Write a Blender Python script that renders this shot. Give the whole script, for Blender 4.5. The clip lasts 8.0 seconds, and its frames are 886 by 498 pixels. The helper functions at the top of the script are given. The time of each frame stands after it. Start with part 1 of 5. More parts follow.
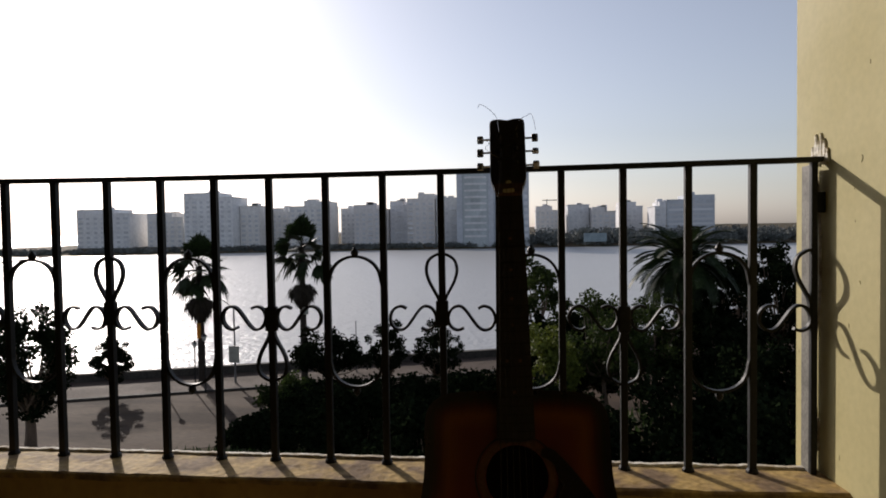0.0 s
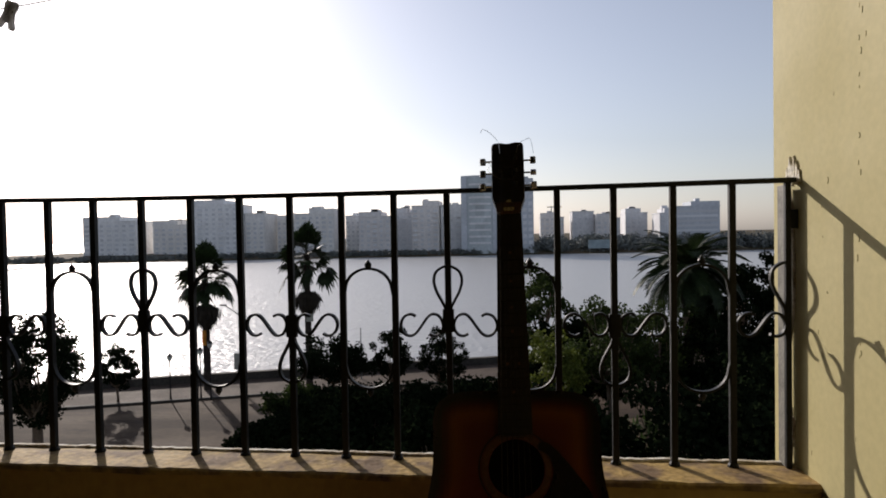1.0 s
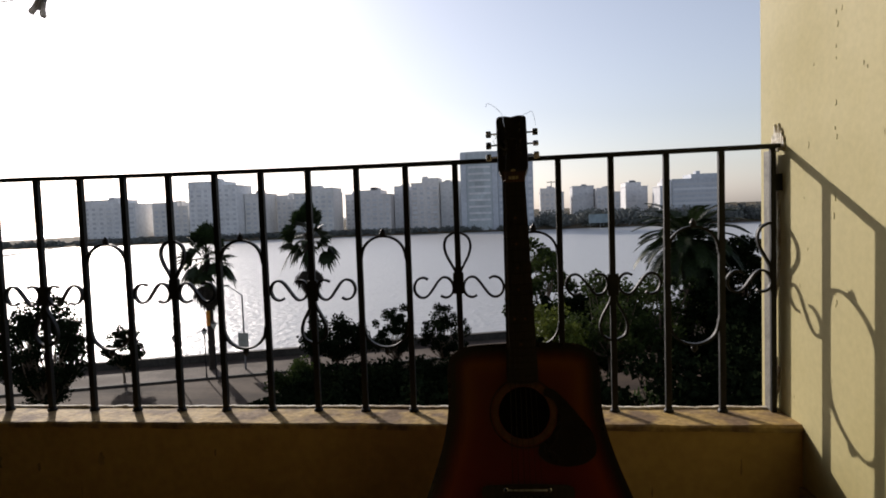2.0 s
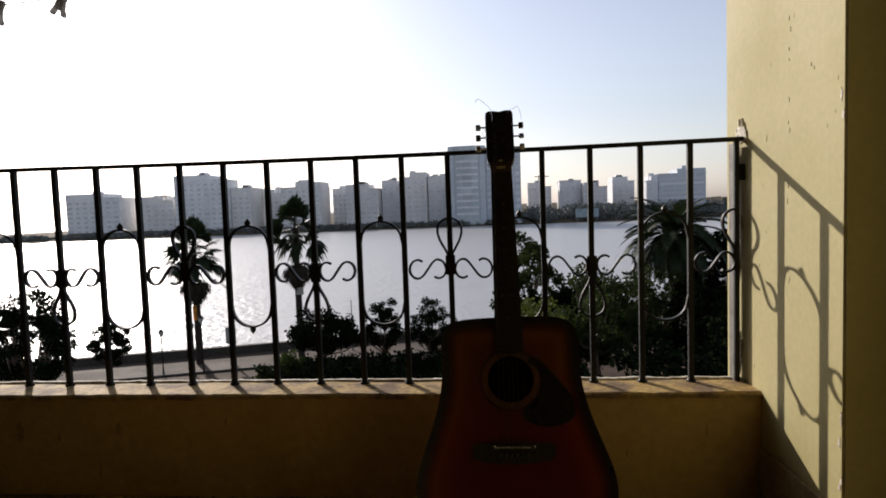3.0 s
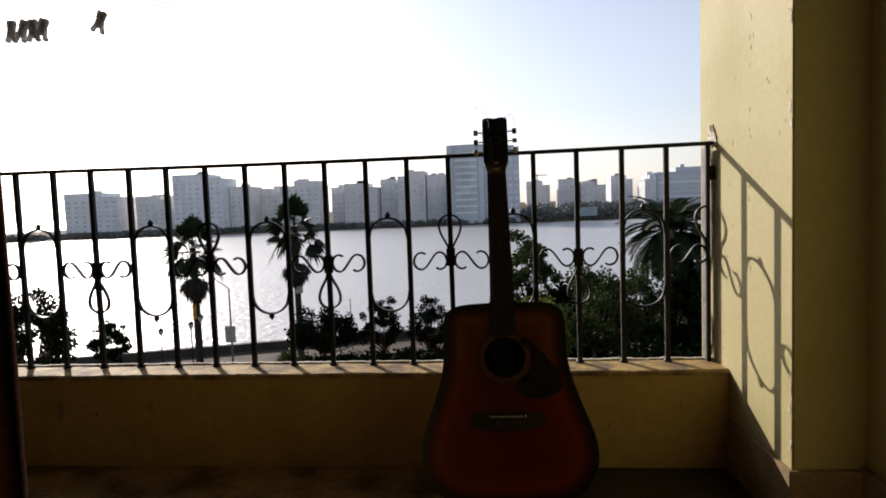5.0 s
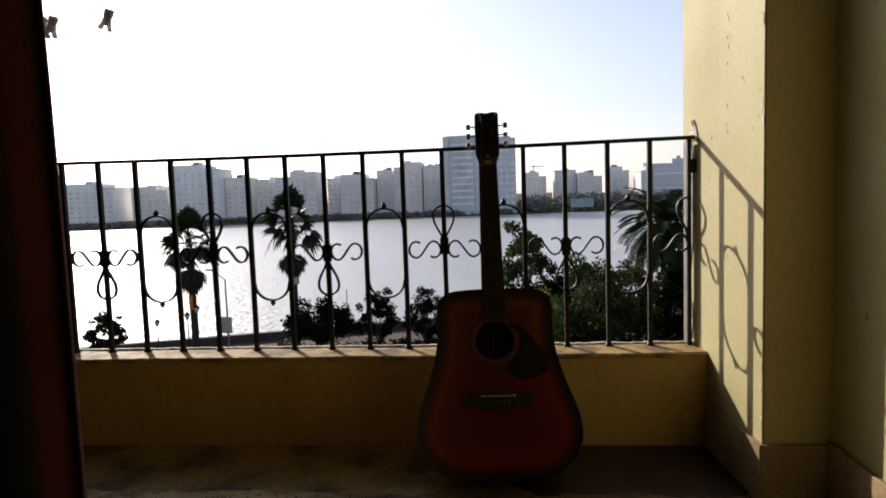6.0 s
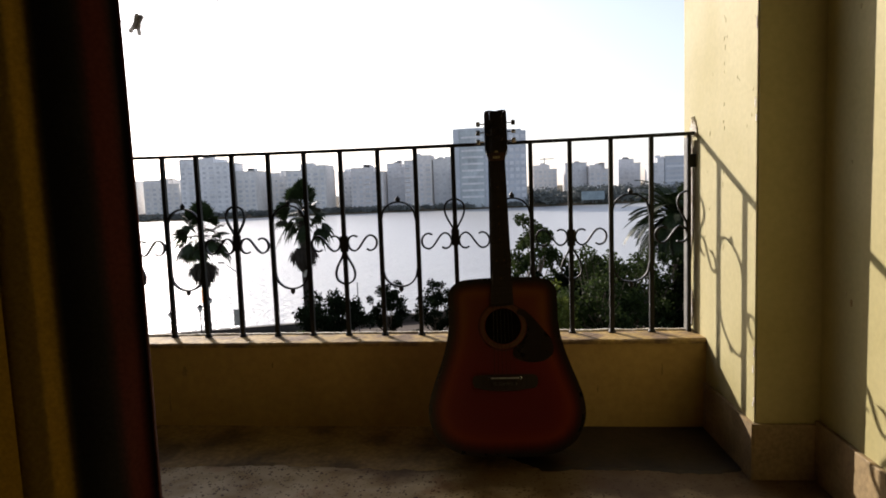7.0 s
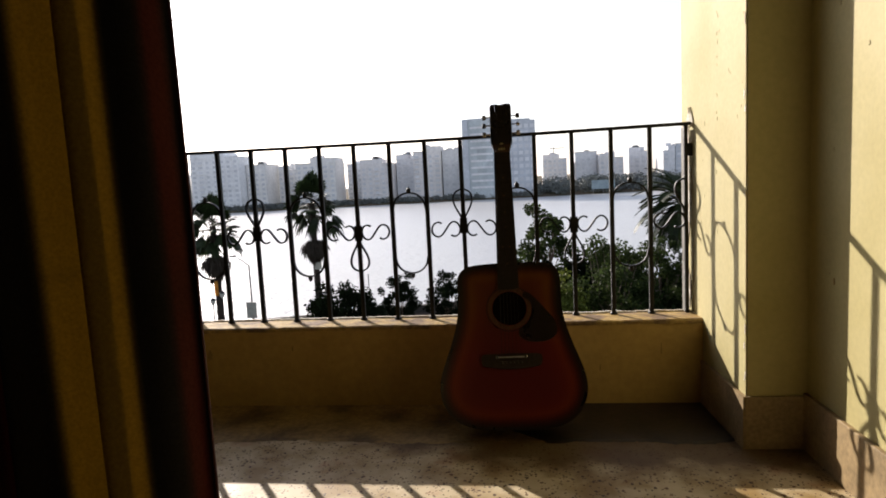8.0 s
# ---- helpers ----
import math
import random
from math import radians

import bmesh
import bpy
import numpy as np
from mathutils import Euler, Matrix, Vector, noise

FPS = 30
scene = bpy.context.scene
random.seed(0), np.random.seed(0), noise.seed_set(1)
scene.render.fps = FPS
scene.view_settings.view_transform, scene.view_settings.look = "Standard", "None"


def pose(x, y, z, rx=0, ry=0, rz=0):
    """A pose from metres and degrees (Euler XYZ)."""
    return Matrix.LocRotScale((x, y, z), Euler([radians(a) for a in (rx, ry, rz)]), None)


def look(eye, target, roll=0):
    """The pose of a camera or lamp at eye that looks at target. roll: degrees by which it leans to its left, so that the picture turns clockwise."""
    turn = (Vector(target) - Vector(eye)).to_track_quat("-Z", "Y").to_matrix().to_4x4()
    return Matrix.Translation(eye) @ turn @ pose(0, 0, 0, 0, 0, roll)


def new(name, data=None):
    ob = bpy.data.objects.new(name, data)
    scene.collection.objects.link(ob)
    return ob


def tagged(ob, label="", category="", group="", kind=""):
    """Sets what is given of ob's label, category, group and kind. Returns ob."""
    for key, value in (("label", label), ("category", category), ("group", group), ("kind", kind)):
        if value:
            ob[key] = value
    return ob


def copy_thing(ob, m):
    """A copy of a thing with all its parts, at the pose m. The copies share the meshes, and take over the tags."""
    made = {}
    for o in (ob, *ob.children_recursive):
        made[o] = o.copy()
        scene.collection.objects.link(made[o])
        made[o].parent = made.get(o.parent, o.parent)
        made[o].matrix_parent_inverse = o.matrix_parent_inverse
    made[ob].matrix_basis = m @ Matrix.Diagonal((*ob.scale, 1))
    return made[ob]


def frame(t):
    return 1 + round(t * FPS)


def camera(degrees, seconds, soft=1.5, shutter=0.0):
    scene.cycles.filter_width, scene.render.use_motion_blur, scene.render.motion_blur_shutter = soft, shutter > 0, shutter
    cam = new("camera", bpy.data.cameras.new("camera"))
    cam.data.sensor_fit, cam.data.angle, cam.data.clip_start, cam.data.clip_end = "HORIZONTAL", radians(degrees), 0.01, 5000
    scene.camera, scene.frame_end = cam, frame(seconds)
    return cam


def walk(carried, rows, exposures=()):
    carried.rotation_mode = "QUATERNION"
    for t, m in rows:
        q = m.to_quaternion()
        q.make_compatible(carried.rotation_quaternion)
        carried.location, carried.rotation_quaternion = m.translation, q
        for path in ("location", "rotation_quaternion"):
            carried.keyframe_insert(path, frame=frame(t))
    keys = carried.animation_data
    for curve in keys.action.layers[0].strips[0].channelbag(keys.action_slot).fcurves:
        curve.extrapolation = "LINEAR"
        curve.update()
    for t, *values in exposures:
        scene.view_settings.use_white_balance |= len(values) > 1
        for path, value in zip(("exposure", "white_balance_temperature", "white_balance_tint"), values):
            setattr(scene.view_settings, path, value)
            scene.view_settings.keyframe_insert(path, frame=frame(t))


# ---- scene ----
cam = camera(70.1, 8.0, 1.8)
PATH = [
    (0, (-0.58, -1.281, 0.762), (-0.801, 0.705, 0.696), -0.9),
    (0.5, (-0.574, -1.324, 0.765), (-0.795, 0.663, 0.701), -0.9),
    (1, (-0.57, -1.4, 0.779), (-0.805, 0.586, 0.735), -1.0),
    (1.5, (-0.576, -1.453, 0.765), (-0.814, 0.533, 0.714), -0.9),
    (2, (-0.58, -1.507, 0.759), (-0.818, 0.476, 0.643), -2.0),
    (3.5, (-0.579, -1.698, 0.736), (-0.771, 0.288, 0.6), -1.8),
    (4, (-0.576, -1.744, 0.742), (-0.773, 0.243, 0.617), -1.7),
    (4.5, (-0.575, -1.78, 0.739), (-0.777, 0.205, 0.609), -2.0),
    (6, (-0.554, -1.899, 0.738), (-0.739, 0.085, 0.571), -2.0),
    (6.5, (-0.552, -1.952, 0.739), (-0.75, 0.03, 0.554), -2.1),
    (7, (-0.547, -1.999, 0.741), (-0.765, -0.02, 0.553), -2.1),
    (7.5, (-0.538, -2.048, 0.74), (-0.767, -0.07, 0.549), -2.1),
    (8, (-0.532, -2.107, 0.741), (-0.783, -0.134, 0.526), -2.9),
]
walk(cam, [(t, look(eye, target, roll)) for t, eye, target, roll in PATH],
     exposures=[(0.0, -0.46, 6300, 15), (2.0, -0.28, 6300, 15), (4.5, 0.0, 6300, 15), (6.5, 0.22, 6300, 15), (8.0, 0.58, 6400, 15)])

# ---- world and sun ----
SUN = Vector((-1.0, 1.33, 0.655)).normalized()
world = bpy.data.worlds.new("sky")
scene.world = world
world.use_nodes = True
wn = world.node_tree
sky = wn.nodes.new("ShaderNodeTexSky")
sky.sky_type = "NISHITA"
sky.sun_disc = False
sky.sun_elevation = math.asin(SUN.z)
sky.sun_rotation = math.atan2(SUN.x, SUN.y)
sky.air_density, sky.dust_density, sky.ozone_density, sky.altitude = 1.2, 1.1, 1.8, 0
wn.nodes["Background"].inputs["Strength"].default_value = 0.145
hazy = wn.nodes.new("ShaderNodeHueSaturation")
hazy.inputs["Saturation"].default_value = 0.52
wn.links.new(sky.outputs[0], hazy.inputs["Color"])
cool = wn.nodes.new("ShaderNodeMixRGB")
cool.blend_type, cool.inputs[0].default_value = "MULTIPLY", 1.0
cool.inputs[2].default_value = (0.975, 0.985, 1.04, 1)
wn.links.new(hazy.outputs[0], cool.inputs[1])
wn.links.new(cool.outputs[0], wn.nodes["Background"].inputs["Color"])
sun_data = bpy.data.lights.new("sun", "SUN")
sun_data.energy, sun_data.angle, sun_data.color = 5.0, radians(0.5), (1.0, 0.91, 0.78)
sun_lamp = new("sun", sun_data)
sun_lamp.matrix_world = look(SUN * 50, (0, 0, 0))


# ---- materials ----
def material(name, color, rough=0.7, metal=0.0, spread=0.15, scale=6.0, fine=60.0, bump=0.1, spec=0.5, second=None,
             blotch=(0.45, 0.62), per_object=0.0, coat=0.0, translucent=0.0, stretch=(1, 1, 1)):
    """Principled material with colour variation at two scales and fine relief, in metres of the object's space."""
    m = bpy.data.materials.new(name)
    m.use_nodes = True
    nt = m.node_tree
    n, l = nt.nodes, nt.links
    p = n["Principled BSDF"]
    co = n.new("ShaderNodeTexCoord")
    mp = n.new("ShaderNodeMapping")
    mp.inputs["Scale"].default_value = stretch
    l.new(co.outputs["Object"], mp.inputs[0])
    big, small = n.new("ShaderNodeTexNoise"), n.new("ShaderNodeTexNoise")
    for tex, s, det in ((big, scale, 5.0), (small, fine, 3.0)):
        tex.inputs["Scale"].default_value = s
        tex.inputs["Detail"].default_value = det
        l.new(mp.outputs[0], tex.inputs["Vector"])
    ramp = n.new("ShaderNodeValToRGB")
    ramp.color_ramp.elements[0].position, ramp.color_ramp.elements[1].position = blotch
    dark = second or tuple(c * (1 - spread) for c in color)
    ramp.color_ramp.elements[0].color = (*color, 1)
    ramp.color_ramp.elements[1].color = (*dark, 1)
    l.new(big.outputs["Fac"], ramp.inputs[0])
    grain = n.new("ShaderNodeMapRange")
    grain.inputs[1].default_value, grain.inputs[2].default_value = 0.3, 0.7
    grain.inputs[3].default_value, grain.inputs[4].default_value = 1 - spread, 1 + spread * 0.6
    l.new(small.outputs["Fac"], grain.inputs[0])
    value = grain.outputs[0]
    if per_object:
        info, r2, mul = n.new("ShaderNodeObjectInfo"), n.new("ShaderNodeMapRange"), n.new("ShaderNodeMath")
        r2.inputs[3].default_value, r2.inputs[4].default_value = 1 - per_object, 1 + per_object
        l.new(info.outputs["Random"], r2.inputs[0])
        mul.operation = "MULTIPLY"
        l.new(value, mul.inputs[0])
        l.new(r2.outputs[0], mul.inputs[1])
        value = mul.outputs[0]
    mix = n.new("ShaderNodeVectorMath")
    mix.operation = "SCALE"
    l.new(ramp.outputs[0], mix.inputs[0])
    l.new(value, mix.inputs["Scale"])
    l.new(mix.outputs[0], p.inputs["Base Color"])
    rr = n.new("ShaderNodeMapRange")
    rr.inputs[3].default_value, rr.inputs[4].default_value = max(0.02, rough - 0.12), min(1, rough + 0.1)
    l.new(big.outputs["Fac"], rr.inputs[0])
    l.new(rr.outputs[0], p.inputs["Roughness"])
    p.inputs["Metallic"].default_value = metal
    p.inputs["Specular IOR Level"].default_value = spec
    p.inputs["Coat Weight"].default_value = coat
    p.inputs["Coat Roughness"].default_value = 0.12
    if bump:
        b = n.new("ShaderNodeBump")
        b.inputs["Strength"].default_value = bump
        b.inputs["Distance"].default_value = 0.2 / fine
        l.new(small.outputs["Fac"], b.inputs["Height"])
        l.new(b.outputs[0], p.inputs["Normal"])
    if translucent:
        tr, ms = n.new("ShaderNodeBsdfTranslucent"), n.new("ShaderNodeMixShader")
        l.new(mix.outputs[0], tr.inputs[0])
        ms.inputs[0].default_value = translucent
        l.new(p.outputs[0], ms.inputs[1])
        l.new(tr.outputs[0], ms.inputs[2])
        l.new(ms.outputs[0], n["Material Output"].inputs[0])
    return m


PAINT = material("yellow wall paint", (0.48, 0.42, 0.20), 0.75, spread=0.06, scale=2.2, fine=70, bump=0.08, second=(0.43, 0.37, 0.155))
PARAPET = material("worn ochre paint", (0.51, 0.345, 0.115), 0.8, spread=0.10, scale=3.0, fine=50, bump=0.1, second=(0.39, 0.25, 0.08), blotch=(0.48, 0.72))
LEDGE = material("bare weathered plaster ledge", (0.47, 0.325, 0.125), 0.75, spread=0.3, scale=14, fine=70, bump=0.9, spec=0.12, second=(0.22, 0.15, 0.09))
SKIRT = material("cream stone skirting", (0.35, 0.25, 0.125), 0.6, spread=0.25, scale=7, fine=90, bump=0.2)
PATCH = material("white patching plaster", (0.82, 0.78, 0.68), 0.85, spread=0.3, scale=25, fine=130, bump=0.7, second=(0.5, 0.42, 0.3))
CHIP = material("bare grey render", (0.50, 0.42, 0.21), 0.9, spread=0.3, scale=40, fine=200, bump=0.4)
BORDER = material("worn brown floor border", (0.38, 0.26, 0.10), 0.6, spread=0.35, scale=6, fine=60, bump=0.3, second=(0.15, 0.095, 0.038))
# near-black so that the deep shade beside the pier is in the colour
CORNER_SHADE = material("floor border, corner shade in colour", (0.030, 0.019, 0.010), 0.6, spread=0.35, scale=6, fine=60, bump=0.3, second=(0.014, 0.009, 0.006))
IRON = material("black painted iron", (0.008, 0.008, 0.008), 0.5, spread=0.4, scale=20, fine=150, bump=0.35, spec=0.3)
# grey instead of black: carries the sun's sheen on the post's side
SHEEN_IRON = material("grey iron paint, sun sheen in colour", (0.20, 0.19, 0.165), 0.6, spread=0.3, scale=20, fine=150, bump=0.2, spec=0.3)
STEEL = material("chromed steel", (0.6, 0.6, 0.6), 0.25, metal=1.0, spread=0.2, scale=60, fine=300, bump=0.05)
BRONZE = material("dull bronze string", (0.035, 0.027, 0.02), 0.5, metal=0.7, spread=0.2, scale=60, fine=300, bump=0)
BLACK_WOOD = material("black lacquered wood", (0.018, 0.012, 0.010), 0.3, spread=0.3, scale=14, fine=140, bump=0.05, coat=0.3)
HOLLOW = material("bare wood, hollow's shade in colour", (0.006, 0.004, 0.003), 0.95, spread=0.2, scale=30, fine=200, bump=0, spec=0.0)
ROSEWOOD = material("dark rosewood", (0.022, 0.013, 0.010), 0.5, spread=0.4, scale=30, fine=200, bump=0.15, stretch=(4, 4, 0.6))
NECKWOOD = material("dark mahogany", (0.07, 0.03, 0.018), 0.4, spread=0.3, scale=18, fine=160, bump=0.08, stretch=(4, 4, 0.6))
BRASS = material("aged brass plate", (0.50, 0.40, 0.20), 0.45, spread=0.2, scale=60, fine=300, bump=0)
TAN = material("pale brown inlay", (0.115, 0.05, 0.024), 0.4, spread=0.3, scale=60, fine=300, bump=0.0)
PLASTIC = material("grey plastic", (0.7, 0.7, 0.71), 0.5, spread=0.2, scale=60, fine=300, bump=0.1, translucent=0.6)
CORD = material("pale nylon cord", (0.55, 0.53, 0.5), 0.7, spread=0.2, scale=60, fine=400, bump=0.1)
# coat for walls out of view, dark only to lower the balcony's fill
PLASTER = material("room paint darkened to cut fill", (0.035, 0.026, 0.018), 0.85, spread=0.1, scale=2, fine=80, bump=0.2)
CEIL = material("ceiling paint darkened to cut fill", (0.11, 0.095, 0.07), 0.9, spread=0.08, scale=2, fine=80, bump=0.15)
BARK = material("grey brown bark", (0.15, 0.105, 0.07), 0.9, spread=0.35, scale=1.5, fine=14, bump=0.8, stretch=(3, 3, 0.8))
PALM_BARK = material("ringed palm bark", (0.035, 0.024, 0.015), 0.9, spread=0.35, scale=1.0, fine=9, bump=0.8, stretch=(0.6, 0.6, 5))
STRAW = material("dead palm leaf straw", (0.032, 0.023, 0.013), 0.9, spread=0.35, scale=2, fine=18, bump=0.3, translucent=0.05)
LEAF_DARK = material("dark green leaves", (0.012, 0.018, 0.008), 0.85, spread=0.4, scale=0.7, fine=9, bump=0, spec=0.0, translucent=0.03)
LEAF_MID = material("mid green leaves", (0.044, 0.064, 0.018), 0.55, spread=0.4, scale=0.7, fine=9, bump=0, spec=0.05, translucent=0.4)
LEAF_LIME = material("yellow green leaves", (0.13, 0.155, 0.028), 0.6, spread=0.4, scale=0.7, fine=9, bump=0, spec=0.08, translucent=0.3)
LEAF_PALM = material("palm leaves", (0.024, 0.038, 0.013), 0.5, spread=0.4, scale=0.6, fine=7, bump=0, spec=0.12, translucent=0.2)
# pale grey-green: the distance haze is mixed into the foliage colour
WOODS = material("hazed far woods foliage", (0.19, 0.205, 0.19), 0.8, spread=0.3, scale=0.06, fine=0.6, bump=0)
EARTH = material("dry earth", (0.12, 0.09, 0.058), 0.95, spread=0.3, scale=0.15, fine=2.5, bump=0.4, second=(0.05, 0.05, 0.022), spec=0.1)
ROADM = material("dusty concrete road", (0.075, 0.049, 0.030), 0.85, spread=0.25, scale=0.22, fine=4, bump=0.3, second=(0.040, 0.027, 0.018), stretch=(0.5, 1.6, 1), spec=0.1)
PAVE = material("promenade paving", (0.09, 0.066, 0.05), 0.8, spread=0.25, scale=0.4, fine=6, bump=0.3, per_object=0.12, spec=0.1)
STONE = material("dark shore masonry", (0.06, 0.052, 0.042), 0.9, spread=0.35, scale=0.6, fine=5, bump=0.6)
GRASS = material("lawn blades", (0.05, 0.085, 0.02), 0.8, spread=0.4, scale=0.4, fine=5, bump=0, translucent=0.2)
SIGN = material("faded green sign paint", (0.42, 0.42, 0.35), 0.7, spread=0.2, scale=2, fine=30, bump=0)
POLE = material("galvanised pole", (0.22, 0.22, 0.22), 0.5, metal=0.6, spread=0.2, scale=2, fine=30, bump=0.1)
BANNER = material("orange cloth", (0.75, 0.38, 0.06), 0.8, spread=0.25, scale=3, fine=30, bump=0.1, translucent=0.5)
GLASS_LAMP = material("milky lamp glass", (0.6, 0.6, 0.55), 0.3, spread=0.1, scale=5, fine=50, bump=0)
# far facades lightened in colour in place of the haze over the lake
FACADES = [material("concrete facade " + n, c, 0.85, spread=0.12, scale=0.05, fine=0.5, bump=0.1)
           for n, c in (("white", (0.86, 0.86, 0.86)), ("cream", (0.84, 0.82, 0.79)), ("grey", (0.74, 0.74, 0.75)), ("pinkish", (0.80, 0.77, 0.75)), ("blue grey", (0.55, 0.58, 0.62)))]
# pane colour kept near the walls, imitating contrast lost to haze
PANE = material("hazed window glass", (0.70, 0.71, 0.73), 0.45, spread=0.2, scale=0.2, fine=1.0, bump=0, spec=0.5, per_object=0.12)
GLAZING = material("blue green curtain glazing", (0.44, 0.49, 0.51), 0.35, spread=0.15, scale=0.1, fine=0.8, bump=0, spec=0.8, per_object=0.15)
BAND_GLASS = material("blue ribbon glazing", (0.36, 0.42, 0.47), 0.3, spread=0.15, scale=0.1, fine=0.8, bump=0, per_object=0.1)
HOARDING = material("blue hoarding", (0.27, 0.34, 0.37), 0.7, spread=0.2, scale=0.2, fine=2, bump=0)


def terrazzo():
    """Pale mosaic floor with scattered dark and rusty stone chips and broad stains."""
    m = bpy.data.materials.new("chipped mosaic floor")
    m.use_nodes = True
    n, l = m.node_tree.nodes, m.node_tree.links
    p = n["Principled BSDF"]
    co = n.new("ShaderNodeTexCoord")
    vor = n.new("ShaderNodeTexVoronoi")
    vor.inputs["Scale"].default_value = 130
    stain = n.new("ShaderNodeTexNoise")
    stain.inputs["Scale"].default_value, stain.inputs["Detail"].default_value = 8.5, 9
    warp = n.new("ShaderNodeTexNoise")
    warp.inputs["Scale"].default_value = 90
    add = n.new("ShaderNodeMixRGB")
    add.blend_type, add.inputs[0].default_value = "ADD", 0.012
    l.new(co.outputs["Object"], add.inputs[1])
    l.new(warp.outputs["Color"], add.inputs[2])
    l.new(co.outputs["Object"], warp.inputs["Vector"])
    l.new(add.outputs[0], vor.inputs["Vector"])
    l.new(co.outputs["Object"], stain.inputs["Vector"])
    base = n.new("ShaderNodeValToRGB")
    base.color_ramp.elements[0].position, base.color_ramp.elements[1].position = 0.4, 0.62
    base.color_ramp.elements[0].color, base.color_ramp.elements[1].color = (0.62, 0.51, 0.32, 1), (0.36, 0.24, 0.09, 1)
    l.new(stain.outputs["Fac"], base.inputs[0])
    pick = n.new("ShaderNodeSeparateColor")
    l.new(vor.outputs["Color"], pick.inputs[0])
    chip = n.new("ShaderNodeMath")
    chip.operation, chip.inputs[1].default_value = "GREATER_THAN", 0.70
    l.new(pick.outputs[0], chip.inputs[0])
    inside = n.new("ShaderNodeMath")
    inside.operation, inside.inputs[1].default_value = "LESS_THAN", 0.36
    l.new(vor.outputs["Distance"], inside.inputs[0])
    mul = n.new("ShaderNodeMath")
    mul.operation = "MULTIPLY"
    l.new(chip.outputs[0], mul.inputs[0])
    l.new(inside.outputs[0], mul.inputs[1])
    hue = n.new("ShaderNodeValToRGB")
    hue.color_ramp.elements[0].color, hue.color_ramp.elements[1].color = (0.035, 0.022, 0.014, 1), (0.16, 0.07, 0.025, 1)
    l.new(pick.outputs[1], hue.inputs[0])
    coarse = n.new("ShaderNodeTexVoronoi")
    coarse.inputs["Scale"].default_value = 80
    l.new(add.outputs[0], coarse.inputs["Vector"])
    cpick = n.new("ShaderNodeSeparateColor")
    l.new(coarse.outputs["Color"], cpick.inputs[0])
    c1, c2, c3, both = (n.new("ShaderNodeMath") for _ in range(4))
    c1.operation, c1.inputs[1].default_value = "GREATER_THAN", 0.84
    l.new(cpick.outputs[0], c1.inputs[0])
    c2.operation, c2.inputs[1].default_value = "LESS_THAN", 0.36
    l.new(coarse.outputs["Distance"], c2.inputs[0])
    c3.operation = "MULTIPLY"
    l.new(c1.outputs[0], c3.inputs[0])
    l.new(c2.outputs[0], c3.inputs[1])
    both.operation = "MAXIMUM"
    l.new(c3.outputs[0], both.inputs[0])
    l.new(mul.outputs[0], both.inputs[1])
    mul = both
    mix = n.new("ShaderNodeMixRGB")
    l.new(mul.outputs[0], mix.inputs[0])
    l.new(base.outputs[0], mix.inputs[1])
    l.new(hue.outputs[0], mix.inputs[2])
    # rusty blotches, and the damp brown stain out of the corner, darkened to paint in the shade there
    rust, rramp, rmix = n.new("ShaderNodeTexNoise"), n.new("ShaderNodeValToRGB"), n.new("ShaderNodeMixRGB")
    rust.inputs["Scale"].default_value, rust.inputs["Detail"].default_value = 7.0, 4
    l.new(co.outputs["Object"], rust.inputs["Vector"])
    rramp.color_ramp.elements[0].position, rramp.color_ramp.elements[1].position = 0.60, 0.72
    rramp.color_ramp.elements[1].color = (0.6, 0.6, 0.6, 1)
    l.new(rust.outputs["Fac"], rramp.inputs[0])
    l.new(rramp.outputs[0], rmix.inputs[0])
    l.new(mix.outputs[0], rmix.inputs[1])
    rmix.inputs[2].default_value = (0.42, 0.16, 0.06, 1)
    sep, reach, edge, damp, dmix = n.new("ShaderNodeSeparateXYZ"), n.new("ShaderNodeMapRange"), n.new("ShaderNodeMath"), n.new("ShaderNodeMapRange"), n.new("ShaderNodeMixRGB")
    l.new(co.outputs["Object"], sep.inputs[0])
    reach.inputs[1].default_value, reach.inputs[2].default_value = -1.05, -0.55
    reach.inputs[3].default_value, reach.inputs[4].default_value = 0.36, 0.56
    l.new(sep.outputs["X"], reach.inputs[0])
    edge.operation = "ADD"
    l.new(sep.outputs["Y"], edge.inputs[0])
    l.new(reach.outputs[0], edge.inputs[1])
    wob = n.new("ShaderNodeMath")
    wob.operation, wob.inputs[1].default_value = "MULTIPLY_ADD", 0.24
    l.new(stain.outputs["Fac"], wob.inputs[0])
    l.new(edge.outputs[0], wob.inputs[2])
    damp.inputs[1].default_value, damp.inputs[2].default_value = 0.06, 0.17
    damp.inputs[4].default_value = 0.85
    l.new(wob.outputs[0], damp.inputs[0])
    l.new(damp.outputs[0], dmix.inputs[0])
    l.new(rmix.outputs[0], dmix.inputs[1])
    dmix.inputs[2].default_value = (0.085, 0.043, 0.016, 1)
    l.new(dmix.outputs[0], p.inputs["Base Color"])
    p.inputs["Roughness"].default_value = 0.55
    b = n.new("ShaderNodeBump")
    b.inputs["Strength"].default_value, b.inputs["Distance"].default_value = 0.3, 0.002
    l.new(stain.outputs["Fac"], b.inputs["Height"])
    l.new(b.outputs[0], p.inputs["Normal"])
    return m


